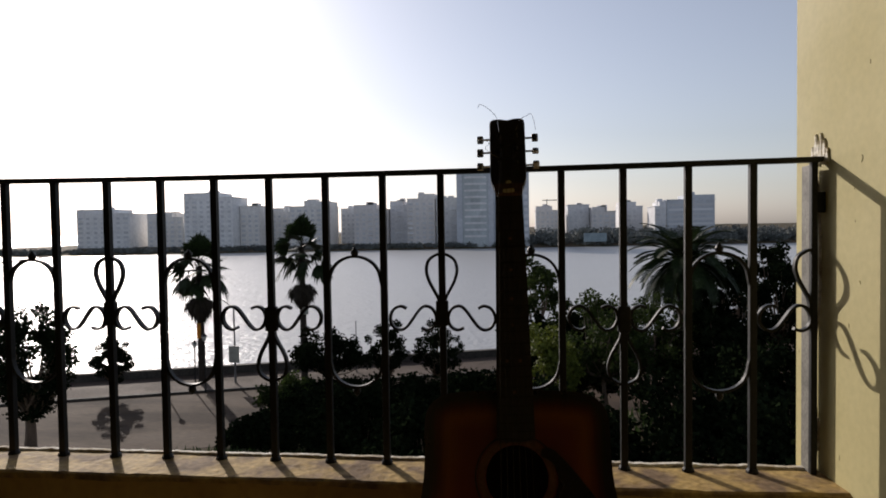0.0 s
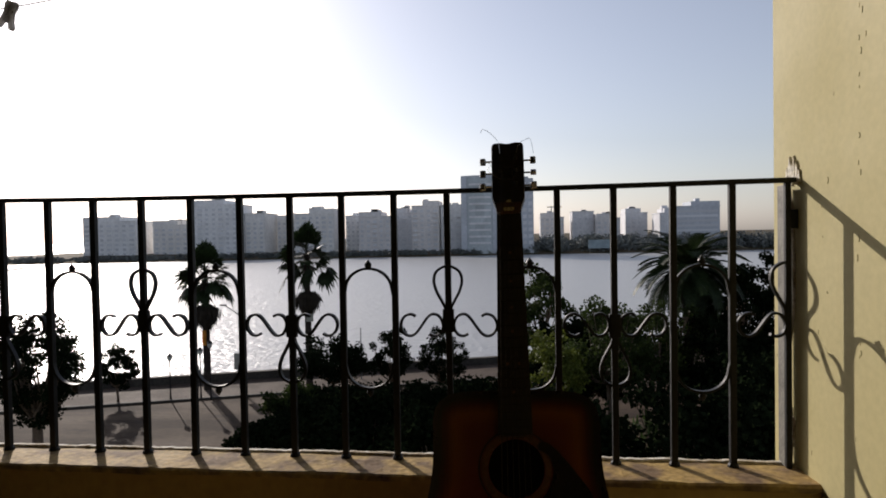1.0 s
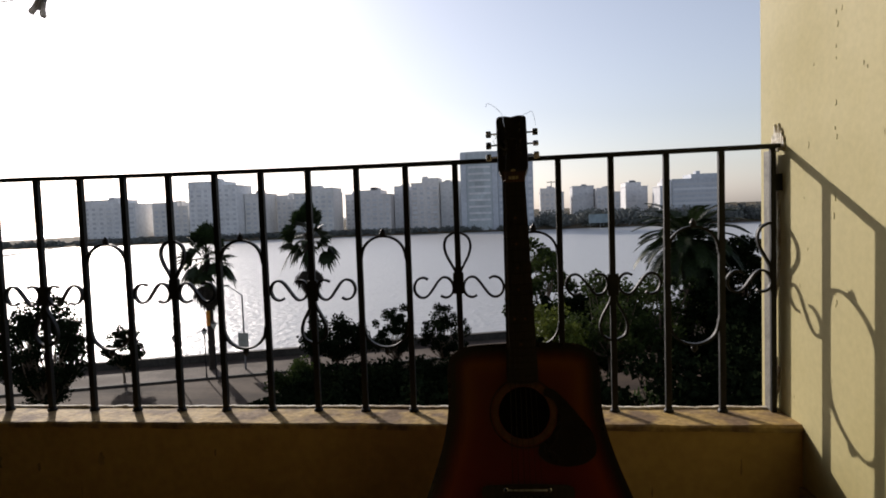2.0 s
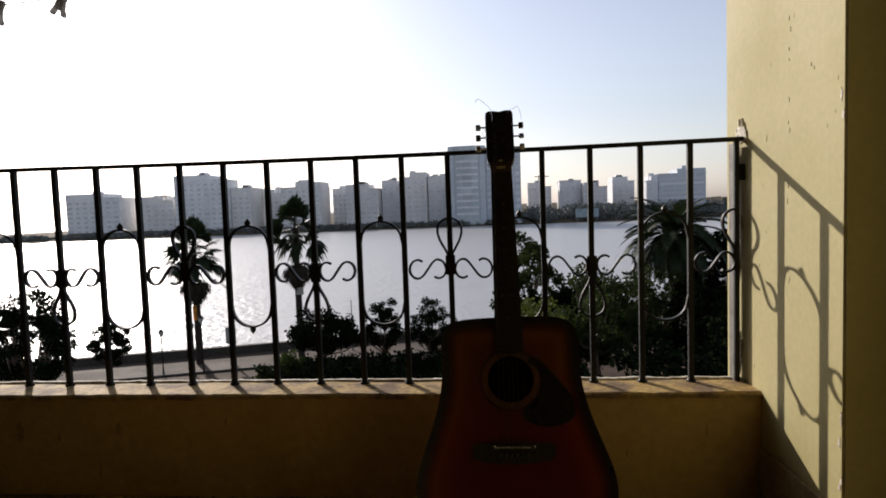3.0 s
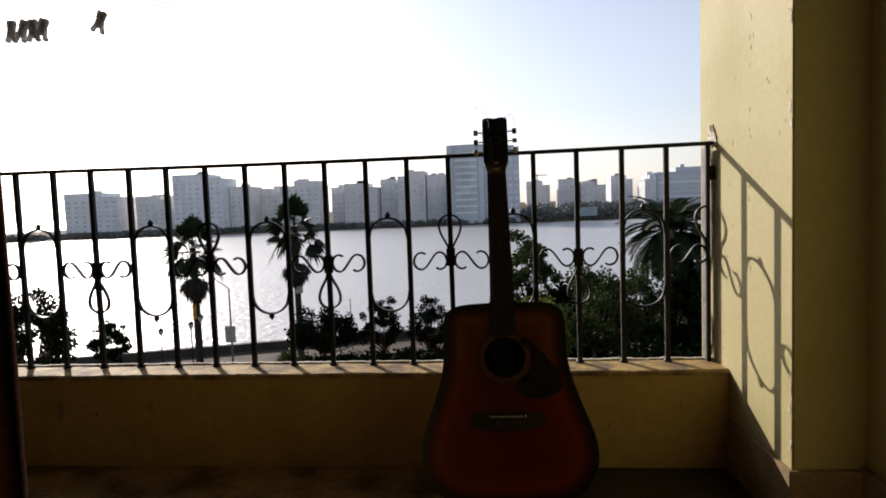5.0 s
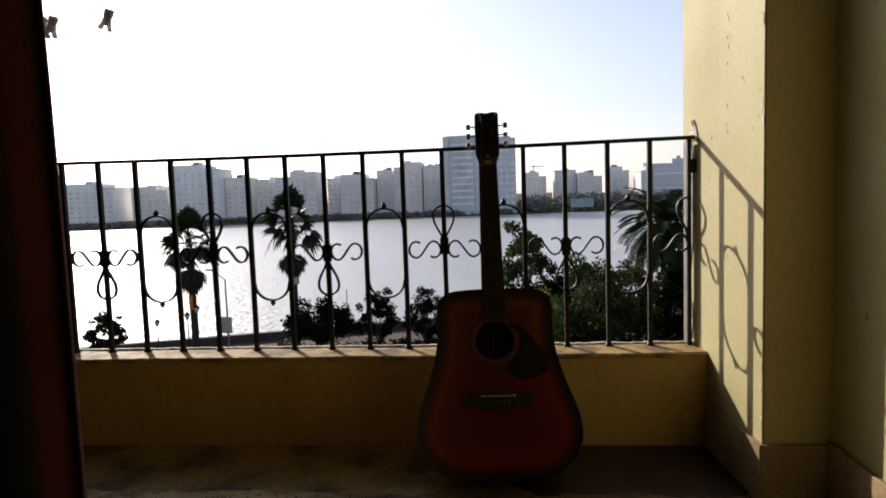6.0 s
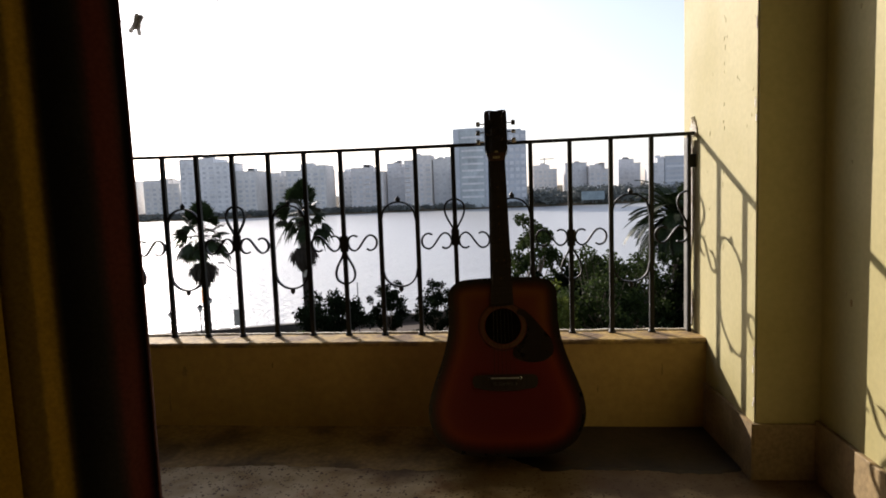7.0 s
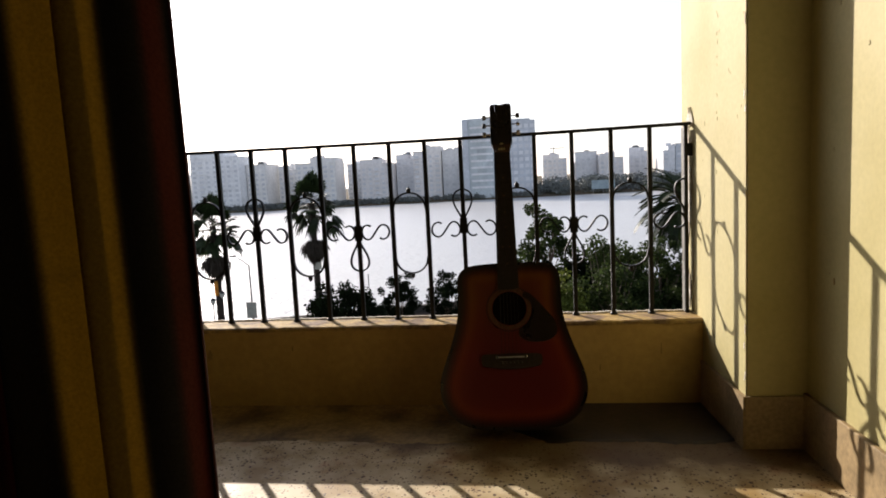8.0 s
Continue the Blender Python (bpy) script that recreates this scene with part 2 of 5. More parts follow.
def lake_water():
    m = bpy.data.materials.new("rippled lake water")
    m.use_nodes = True
    n, l = m.node_tree.nodes, m.node_tree.links
    p = n["Principled BSDF"]
    # pale base colour stands in for bright haze mirrored by the water
    p.inputs["Base Color"].default_value = (0.42, 0.42, 0.41, 1)
    p.inputs["Roughness"].default_value = 0.30
    p.inputs["IOR"].default_value = 1.33
    co = n.new("ShaderNodeTexCoord")
    a, c = n.new("ShaderNodeTexNoise"), n.new("ShaderNodeTexNoise")
    a.inputs["Scale"].default_value, a.inputs["Detail"].default_value = 1.1, 4
    c.inputs["Scale"].default_value, c.inputs["Detail"].default_value = 0.16, 3
    l.new(co.outputs["Object"], a.inputs["Vector"])
    l.new(co.outputs["Object"], c.inputs["Vector"])
    s = n.new("ShaderNodeMath")
    s.operation = "ADD"
    l.new(a.outputs["Fac"], s.inputs[0])
    l.new(c.outputs["Fac"], s.inputs[1])
    b = n.new("ShaderNodeBump")
    b.inputs["Strength"].default_value, b.inputs["Distance"].default_value = 0.8, 0.35
    l.new(s.outputs[0], b.inputs["Height"])
    l.new(b.outputs[0], p.inputs["Normal"])
    return m


def sunburst():
    """Guitar top: red brown in the middle of the lower bout, burnt to near black along the rim."""
    m = bpy.data.materials.new("red sunburst lacquer")
    m.use_nodes = True
    n, l = m.node_tree.nodes, m.node_tree.links
    p = n["Principled BSDF"]
    at = n.new("ShaderNodeAttribute")
    at.attribute_name = "rim"
    co = n.new("ShaderNodeTexCoord")
    mp = n.new("ShaderNodeMapping")
    mp.inputs["Scale"].default_value = (60, 60, 3)
    grain = n.new("ShaderNodeTexNoise")
    grain.inputs["Scale"].default_value, grain.inputs["Detail"].default_value = 4, 4
    l.new(co.outputs["Object"], mp.inputs[0])
    l.new(mp.outputs[0], grain.inputs["Vector"])
    add = n.new("ShaderNodeMath")
    add.operation = "MULTIPLY_ADD"
    add.inputs[1].default_value, add.inputs[2].default_value = 0.12, -0.06
    l.new(grain.outputs["Fac"], add.inputs[0])
    s = n.new("ShaderNodeMath")
    s.operation = "ADD"
    l.new(at.outputs["Fac"], s.inputs[0])
    l.new(add.outputs[0], s.inputs[1])
    ramp = n.new("ShaderNodeValToRGB")
    e = ramp.color_ramp.elements
    e[0].position, e[0].color = 0.0, (0.012, 0.006, 0.006, 1)
    e[1].position, e[1].color = 1.0, (0.105, 0.010, 0.010, 1)
    for pos, col in ((0.16, (0.06, 0.006, 0.004, 1)), (0.36, (0.165, 0.022, 0.006, 1)), (0.62, (0.125, 0.012, 0.009, 1))):
        e.new(pos).color = col
    l.new(s.outputs[0], ramp.inputs[0])
    # the upper bout is browner than the red lower bout
    sep, rise, warm, tint = n.new("ShaderNodeSeparateXYZ"), n.new("ShaderNodeMapRange"), n.new("ShaderNodeMixRGB"), n.new("ShaderNodeMixRGB")
    l.new(co.outputs["Object"], sep.inputs[0])
    rise.inputs[1].default_value, rise.inputs[2].default_value = 0.22, 0.38
    l.new(sep.outputs["Z"], rise.inputs[0])
    tint.blend_type, tint.inputs[0].default_value = "MULTIPLY", 1.0
    tint.inputs[2].default_value = (0.85, 2.0, 0.9, 1)
    l.new(ramp.outputs[0], tint.inputs[1])
    l.new(rise.outputs[0], warm.inputs[0])
    l.new(ramp.outputs[0], warm.inputs[1])
    l.new(tint.outputs[0], warm.inputs[2])
    l.new(warm.outputs[0], p.inputs["Base Color"])
    p.inputs["Roughness"].default_value = 0.32
    p.inputs["Coat Weight"].default_value = 0.4
    p.inputs["Coat Roughness"].default_value = 0.1
    return m


def curtain_cloth():
    """Striped cloth: ochre, black and maroon bands across its width."""
    m = material("striped curtain cloth", (0.1, 0.1, 0.1), 0.9, spread=0.2, scale=9, fine=240, bump=0.4, translucent=0.3)
    n, l = m.node_tree.nodes, m.node_tree.links
    at = n.new("ShaderNodeAttribute")
    at.attribute_name = "across"
    ramp = n.new("ShaderNodeValToRGB")
    ramp.color_ramp.interpolation = "EASE"
    e = ramp.color_ramp.elements
    e[0].position, e[0].color = 0.0, (0.15, 0.075, 0.07, 1)
    e[1].position, e[1].color = 1.0, (0.030, 0.027, 0.025, 1)
    red, black, ochre = (0.13, 0.034, 0.025), (0.030, 0.027, 0.025), (0.37, 0.26, 0.05)
    for pos, col in ((0.010, red), (0.014, black), (0.020, black), (0.026, red), (0.034, red), (0.042, black), (0.064, black), (0.072, ochre), (0.205, ochre), (0.217, black),
                     (0.30, black), (0.32, red), (0.40, red), (0.42, black), (0.55, black), (0.57, ochre), (0.66, ochre), (0.68, black)):
        k = e.new(pos)
        k.color = (*col, 1)
    l.new(at.outputs["Fac"], ramp.inputs[0])
    for node in n:
        if node.type == "VECT_MATH":
            l.new(ramp.outputs[0], node.inputs[0])
    return m


# ---- mesh helpers ----
def part(name, bm, mat, parent=None, label="", smooth=False, shift=None):
    me = bpy.data.meshes.new(name)
    bm.to_mesh(me)
    bm.free()
    return placed(name, me, mat, parent, label, smooth, shift)


def placed(name, me, mat=None, parent=None, label="", smooth=False, shift=None):
    if mat and not me.materials:
        me.materials.append(mat)
    if smooth:
        me.shade_smooth()
    ob = new(name, me)
    if parent:
        ob.parent = parent
    if shift is not None:
        ob.matrix_basis = shift
    if label:
        ob["label"] = label
    return ob


def raw(name, verts, faces):
    me = bpy.data.meshes.new(name)
    me.from_pydata([tuple(v) for v in verts], [], faces)
    me.update()
    return me


def box(x0, x1, y0, y1, z0, z1, bevel=0.0, bm=None):
    bm = bm or bmesh.new()
    made = bmesh.ops.create_cube(bm, size=1)["verts"]
    for v in made:
        v.co = ((x0 + x1) / 2 + v.co.x * (x1 - x0), (y0 + y1) / 2 + v.co.y * (y1 - y0), (z0 + z1) / 2 + v.co.z * (z1 - z0))
    if bevel:
        edges = list({e for v in made for e in v.link_edges})
        bmesh.ops.bevel(bm, geom=edges, offset=bevel, segments=2, affect="EDGES", profile=0.6)
    return bm


def lathe(profile, sides=12, bm=None, m=None):
    """Turned shape round z from (radius, z) pairs."""
    bm = bm or bmesh.new()
    rings = []
    for r, z in profile:
        ring = []
        for i in range(sides):
            a = 2 * math.pi * i / sides
            co = Vector((r * math.cos(a), r * math.sin(a), z))
            ring.append(bm.verts.new(m @ co if m else co))
        rings.append(ring)
    for a, b in zip(rings, rings[1:]):
        for i in range(sides):
            j = (i + 1) % sides
            bm.faces.new((a[i], a[j], b[j], b[i]))
    bm.faces.new(rings[0][::-1])
    bm.faces.new(rings[-1])
    return bm


def tube(points, radius, sides=6, bm=None):
    """Round bar along points; radius is a number or one per point."""
    bm = bm or bmesh.new()
    pts = [Vector(p) for p in points]
    rings = []
    for i, p in enumerate(pts):
        d = (pts[min(i + 1, len(pts) - 1)] - pts[max(i - 1, 0)]).normalized()
        side = d.cross(Vector((0, 1, 0)) if abs(d.y) < 0.9 else Vector((1, 0, 0))).normalized()
        up = side.cross(d)
        r = radius if isinstance(radius, (int, float)) else radius[i]
        rings.append([bm.verts.new(p + (side * math.cos(2 * math.pi * k / sides) + up * math.sin(2 * math.pi * k / sides)) * r) for k in range(sides)])
    for a, b in zip(rings, rings[1:]):
        for k in range(sides):
            j = (k + 1) % sides
            bm.faces.new((a[k], a[j], b[j], b[k]))
    bm.faces.new(rings[0][::-1])
    bm.faces.new(rings[-1])
    bmesh.ops.recalc_face_normals(bm, faces=bm.faces[:])
    return bm


def strip(points, thick, depth):
    """Flat bar bent in the x-z plane along points (x, z), with hammered thin ends."""
    bm = bmesh.new()
    rings = []
    n = len(points)
    for i, (x, z) in enumerate(points):
        xa, za = points[max(i - 1, 0)]
        xb, zb = points[min(i + 1, n - 1)]
        d = math.hypot(xb - xa, zb - za) or 1
        nx, nz = -(zb - za) / d * thick / 2, (xb - xa) / d * thick / 2
        h = depth / 2
        rings.append([bm.verts.new(c) for c in ((x + nx, -h, z + nz), (x + nx, h, z + nz), (x - nx, h, z - nz), (x - nx, -h, z - nz))])
    for a, b in zip(rings, rings[1:]):
        for k in range(4):
            j = (k + 1) % 4
            bm.faces.new((a[k], a[j], b[j], b[k]))
    bm.faces.new(rings[0][::-1])
    bm.faces.new(rings[-1])
    bmesh.ops.recalc_face_normals(bm, faces=bm.faces[:])
    return bm


def spline(points, steps=6):
    """Smooth curve through 2D points."""
    out = []
    p = [points[0], *points, points[-1]]
    for i in range(1, len(p) - 2):
        for s in range(steps):
            t = s / steps
            out.append(tuple(0.5 * (2 * b + (c - a) * t + (2 * a - 5 * b + 4 * c - d) * t * t + (3 * b - a - 3 * c + d) * t ** 3)
                             for a, b, c, d in zip(p[i - 1], p[i], p[i + 1], p[i + 2])))
    out.append(points[-1])
    return out


def thing(name, label, category, at=None, group="", kind=""):
    ob = new(name)
    ob.empty_display_size = 0.1
    if at is not None:
        ob.matrix_basis = at
    return tagged(ob, label, category, group, kind)


def setting(name, bm, mat, label, category, shift=None):
    return tagged(part(name, bm, mat, shift=shift), label, category, kind="structure")


# ---- balcony shell ----
D = 0.121            # bar spacing
TOP = 0.881          # top of the rail
LED = 0.274          # top of the parapet
XL = -2.36           # wall at the far end
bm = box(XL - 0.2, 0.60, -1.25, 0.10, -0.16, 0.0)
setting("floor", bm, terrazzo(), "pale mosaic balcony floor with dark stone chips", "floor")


def floor_band(name, xa, xb, mat, label, z=0.0015, taper=0.0):
    """Thin coat along the parapet, with a ragged front edge; serves the worn border and the painted corner shade."""
    bm = bmesh.new()
    back, front, lip = [], [], []
    for i in range(121):
        x = xa + (xb - xa) * i / 120
        y = -0.385 + noise.noise((x * 5, 0.2, 0)) * 0.022 + noise.noise((x * 23, 1.2, 0)) * 0.012 + noise.noise((x * 60, 2.2, 0)) * 0.008
        if taper:
            y = -0.13 + (y + 0.13) * min(1.0, (x - xa) / taper + 0.02)
        back.append(bm.verts.new((x, -0.094, z)))
        front.append(bm.verts.new((x, y, z)))
        lip.append(bm.verts.new((x, y - 0.012, -0.0005)))
    for i in range(120):
        bm.faces.new((front[i], front[i + 1], back[i + 1], back[i]))
        bm.faces.new((lip[i], lip[i + 1], front[i + 1], front[i]))
    setting(name, bm, mat, label, "floor")


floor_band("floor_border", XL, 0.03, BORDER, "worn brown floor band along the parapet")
# painted shade under the guitar and in the pier corner, fading in leftwards
floor_band("floor_border_shade", -0.78, 0.03, CORNER_SHADE, "dark floor band with the shade of the pier corner painted in", 0.0035, 0.30)

# parapet: painted wall with a bare plaster ledge on it
bm = box(XL, 0.02, -0.092, 0.032, -0.16, LED - 0.012)
parapet = setting("wall_parapet", bm, PARAPET, "low ochre painted balcony parapet with stains", "parapet")
nx = 150
verts, faces = [], []
for i in range(nx + 1):
    x = XL + (0.02 - XL) * i / nx
    for j, (y, z) in enumerate(((-0.097, LED - 0.014), (-0.098, LED - 0.004), (-0.092, LED), (-0.05, LED), (-0.015, LED), (0.015, LED - 0.001), (0.036, LED - 0.002), (0.039, LED - 0.014))):
        w = noise.noise((x * 9, j * 0.7, 0.3)) * 0.0035 + noise.noise((x * 40, j * 2.1, 4.0)) * 0.0018
        verts.append((x, y + (w if j < 3 else 0), z + w * (0.5 if j < 7 else 0)))
for i in range(nx):
    for j in range(7):
        a = i * 8 + j
        faces.append((a, a + 8, a + 9, a + 1))
ledge = placed("parapet_ledge", raw("parapet_ledge", verts, faces), LEDGE)
tagged(ledge, "sunlit weathered plaster ledge on top of the parapet", "ledge", kind="structure")

# uneven plaster rim added along the outer edge of the ledge, white for the sunlit edge
verts, faces = [], []
for i in range(201):
    x = XL + (0.017 - XL) * i / 200
    h = 0.0035 + 0.0025 * noise.noise((x * 14, 3.0, 0)) + 0.002 * noise.noise((x * 60, 5.0, 0))
    verts += [(x, 0.020 + h * 0.6, LED - 0.003), (x, 0.024, LED + h), (x, 0.034, LED + h), (x, 0.0395, LED - 0.004)]
for i in range(200):
    a = i * 4
    faces += [(a, a + 4, a + 5, a + 1), (a + 1, a + 5, a + 6, a + 2), (a + 2, a + 6, a + 7, a + 3)]
tagged(placed("trim_rim", raw("trim_rim", verts, faces), PATCH), "thin raised rim along the ledge, white for its sunlit edge", "trim", kind="structure")

# pier beside the railing, and the set-back wall behind it
CEILING = 2.35
PX0, PX1, PY0, PY1 = 0.006, 0.033, 0.110, -0.425
XR = 0.184


def prism(plan, z0, z1, bevel=0.0, cuts=1):
    bm = bmesh.new()
    rows = [[bm.verts.new((x, y, z0 + (z1 - z0) * k / cuts)) for x, y in plan] for k in range(cuts + 1)]
    n = len(plan)
    for a, b in zip(rows, rows[1:]):
        for i in range(n):
            bm.faces.new((a[i], a[(i + 1) % n], b[(i + 1) % n], b[i]))
    bm.faces.new(rows[0][::-1])
    bm.faces.new(rows[-1])
    bmesh.ops.recalc_face_normals(bm, faces=bm.faces[:])
    if bevel:
        bmesh.ops.bevel(bm, geom=[e for e in bm.edges if abs(e.verts[0].co.z - e.verts[1].co.z) > 0.01], offset=bevel, segments=3, affect="EDGES")
    return bm


bm = prism([(PX1, PY1), (0.60, PY1), (0.60, PY0), (PX0, PY0)], -0.16, CEILING, 0.004)
setting("wall_pier", bm, PAINT, "pale yellow painted pier beside the railing", "wall")
bm = box(XR, 0.60, -1.25, PY1 - 0.002, -0.16, CEILING)
setting("wall_right", bm, PAINT, "pale yellow painted side wall of the balcony", "wall")
# added end wall, hidden from view; yellow to brighten the parapet's left part
bm = box(XL - 0.2, XL, -1.25, 0.15, -0.16, CEILING)
setting("wall_left", bm, PAINT, "unseen yellow end wall, added to bounce light onto the parapet", "wall")
# out of view; its added overhang and dark colour hold back sky fill
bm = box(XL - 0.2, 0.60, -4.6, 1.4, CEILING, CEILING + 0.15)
setting("ceiling", bm, CEIL, "unseen dark ceiling slab, extended outwards to block sky light", "ceiling")

# skirting: pieces of cream stone
for name, bm in (("baseboard_pier_end", box(PX1 - 0.006, XR - 0.012, PY1 - 0.010, PY1, 0.0, 0.142, 0.003)),
                 ("baseboard_right", box(XR - 0.012, XR, -1.25, PY1 - 0.001, 0.0, 0.150, 0.003)),
                 ("baseboard_pier", prism([(PX1 - 0.010, PY1 - 0.008), (PX1, PY1 - 0.008), (PX0 + 0.0106, -0.10), (PX0 + 0.0006, -0.10)], 0.0, 0.142))):
    setting(name, bm, SKIRT, "cream stone skirting at the foot of the wall", "skirting")

# door wall behind the camera's start, and the room: unseen walls, dark to limit bounce
DY0, DY1 = -1.40, -1.25
JL, JR, DOORH = -2.10, 0.06, 2.22
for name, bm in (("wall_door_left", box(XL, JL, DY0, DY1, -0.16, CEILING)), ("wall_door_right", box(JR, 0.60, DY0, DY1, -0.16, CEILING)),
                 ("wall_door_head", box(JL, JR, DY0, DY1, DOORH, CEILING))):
    setting(name, bm, PLASTER, "unseen wall round the balcony doorway, darkened to cut fill light", "wall")
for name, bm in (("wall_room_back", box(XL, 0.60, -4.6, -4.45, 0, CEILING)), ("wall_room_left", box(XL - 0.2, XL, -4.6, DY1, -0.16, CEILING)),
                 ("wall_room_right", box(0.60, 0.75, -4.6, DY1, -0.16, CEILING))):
    setting(name, bm, PLASTER, "unseen wall of the room, darkened to cut fill light", "wall")
setting("floor_room", box(XL, 0.60, -4.45, DY1, -0.16, -0.001), BORDER, "worn brown floor of the room", "floor")

# storeys of the house below the balcony
setting("wall_house", box(XL - 0.2, 0.60, -4.6, 0.080, -14.0, -0.162), PAINT, "plain yellow wall of the house under the balcony", "wall")
setting("wall_house_side", box(0.602, 0.75, -4.6, DY1, -14.0, -0.162), PAINT, "plain yellow wall of the house under the balcony", "wall")

# plaster patches and scars on the pier
rng = random.Random(4)


def wall_x(y):
    return PX0 + (PX1 - PX0) * (PY0 - y) / (PY0 - PY1)


def blot(name, y, z, w, h, mat, label, proud=0.003, rough=0.35, xw=None, seed=0):
    """Thin irregular crust on the wall face."""
    r = random.Random(seed)
    n = 26
    bm = bmesh.new()
    rim, top = [], []
    for i in range(n):
        a = 2 * math.pi * i / n
        k = 1 + r.uniform(-rough, rough * 0.4)
        yy, zz = y + math.cos(a) * w / 2 * k, z + math.sin(a) * h / 2 * k
        x = wall_x(yy) if xw is None else xw
        rim.append(bm.verts.new((x + 0.001, yy, zz)))
        top.append(bm.verts.new((x - proud, y + (yy - y) * 0.85, z + (zz - z) * 0.93)))
    for i in range(n):
        j = (i + 1) % n
        bm.faces.new((rim[i], rim[j], top[j], top[i]))
    bm.faces.new(top)
    bmesh.ops.recalc_face_normals(bm, faces=bm.faces[:])
    return tagged(part(name, bm, mat), label, "wall patch", kind="structure")


for i, (yy, ww, hh) in enumerate(((-0.014, 0.010, 0.050), (-0.003, 0.012, 0.075), (0.008, 0.009, 0.090), (0.017, 0.011, 0.070), (0.027, 0.010, 0.095), (0.038, 0.012, 0.066))):
    blot("trim_patch_top", yy, 0.872 + hh * 0.32, ww, hh * 0.65, PATCH, "rough white plaster patch where the rail meets the wall", 0.004, 0.55, seed=2 + i)
blot("trim_patch_long", 0.044, 0.690, 0.080, 0.400, PATCH, "strip of white patching plaster beside the post", 0.003, 0.10, seed=5)
blot("trim_patch_low", 0.040, 0.345, 0.060, 0.13, PATCH, "white patching plaster near the foot of the post", 0.003, 0.3, seed=6)
for i in range(16):
    yy = rng.choice((rng.gauss(-0.05, 0.02), rng.gauss(-0.235, 0.012), rng.gauss(-0.40, 0.008), rng.uniform(-0.4, 0.1)))
    zz = rng.uniform(0.28, 1.35)
    blot("trim_scar", yy, zz, rng.uniform(0.0015, 0.0035), rng.uniform(0.003, 0.010), CHIP, "small scar where paint has flaked off the wall", 0.0006, 0.5, seed=20 + i)
for i in range(9):
    blot("trim_chip", -0.418 + rng.uniform(-0.002, 0.006), rng.choice((rng.uniform(0.15, 0.34), rng.uniform(0.3, 1.2))), rng.uniform(0.004, 0.009), rng.uniform(0.008, 0.03), PATCH, "pale chip knocked out of the pier's edge", 0.001, 0.5, seed=140 + i)
for i in range(18):
    yy = -0.222 + rng.gauss(0, 0.004) if i < 13 else rng.choice((-0.31, -0.12)) + rng.gauss(0, 0.006)
    blot("trim_blister", yy, rng.uniform(0.55, 1.45), rng.uniform(0.002, 0.006), rng.uniform(0.005, 0.014), PAINT, "raised blister in the wall paint", 0.0009, 0.5, seed=300 + i)
for i in range(9):
    blot("trim_scar", rng.uniform(-1.0, -0.5), rng.uniform(0.3, 1.3), rng.uniform(0.004, 0.010), rng.uniform(0.006, 0.018), CHIP, "small scar where paint has flaked off the wall", 0.0012, 0.5, xw=XR, seed=90 + i)

GRIME = material("dark damp stain", (0.36, 0.25, 0.09), 0.85, spread=0.3, scale=30, fine=120, bump=0.1)


def streak(x, z, w, h, seed):
    """Thin damp stain on the room side of the parapet."""
    r = random.Random(seed)
    n = 22
    bm = bmesh.new()
    rim, top = [], []
    for i in range(n):
        a = 2 * math.pi * i / n
        k = 1 + r.uniform(-0.4, 0.15)
        dx, dz = math.cos(a) * w / 2 * k, math.sin(a) * h / 2 * k
        rim.append(bm.verts.new((x + dx, -0.0918, z + dz)))
        top.append(bm.verts.new((x + dx * 0.8, -0.0926, z + dz * 0.9)))
    for i in range(n):
        j = (i + 1) % n
        bm.faces.new((rim[i], rim[j], top[j], top[i]))
    bm.faces.new(top)
    bmesh.ops.recalc_face_normals(bm, faces=bm.faces[:])
    tagged(part("trim_stain", bm, GRIME), "dark damp stain on the parapet", "stain", kind="structure")


for k, (x, z, w, h) in enumerate(((-1.675, 0.078, 0.007, 0.085), (-1.786, 0.157, 0.012, 0.026), (-1.617, 0.180, 0.020, 0.038), (-1.90, 0.17, 0.03, 0.06), (-0.110, 0.180, 0.005, 0.050), (-0.30, 0.12, 0.004, 0.03), (-1.32, 0.20, 0.006, 0.02))):
    streak(x, z, w, h, 200 + k)
blot("trim_scar", -0.555, 0.462, 0.010, 0.018, GRIME, "small dark hole in the side wall", 0.0012, 0.3, xw=XR, seed=77)

# ---- railing ----
railing = thing("railing", "black wrought-iron balcony railing with scrolls, arches and loops", "railing", pose(0, 0, LED))
H = TOP - LED


def rz(z):
    return z - LED


rail_bm = box(XL + 0.002, 0.006, -0.013, 0.013, H - 0.010, H, 0.002)
bmesh.ops.bisect_plane(rail_bm, geom=rail_bm.verts[:] + rail_bm.edges[:] + rail_bm.faces[:], plane_co=(-2.0, 0, 0), plane_no=(1, 0, 0))
for cut in range(1, 12):
    bmesh.ops.bisect_plane(rail_bm, geom=rail_bm.verts[:] + rail_bm.edges[:] + rail_bm.faces[:], plane_co=(-2.0 + cut / 6, 0, 0), plane_no=(1, 0, 0))
for vert in rail_bm.verts:
    vert.co.z += 0.0055 * min(1.0, abs(vert.co.x + 0.95) / 0.9) ** 2
part("top_rail", rail_bm, IRON, railing)
post_bm = box(-0.014, -0.002, -0.006, 0.006, 0, H - 0.001, 0.002)
part("post", post_bm, IRON, railing)
# side face of the post, its sunlit look given by a paler colour
part("post_web", box(-0.0125, -0.0045, 0.0062, 0.040, 0, H - 0.009, 0.001), SHEEN_IRON, railing, "pale side of the end post, sun sheen in its colour")
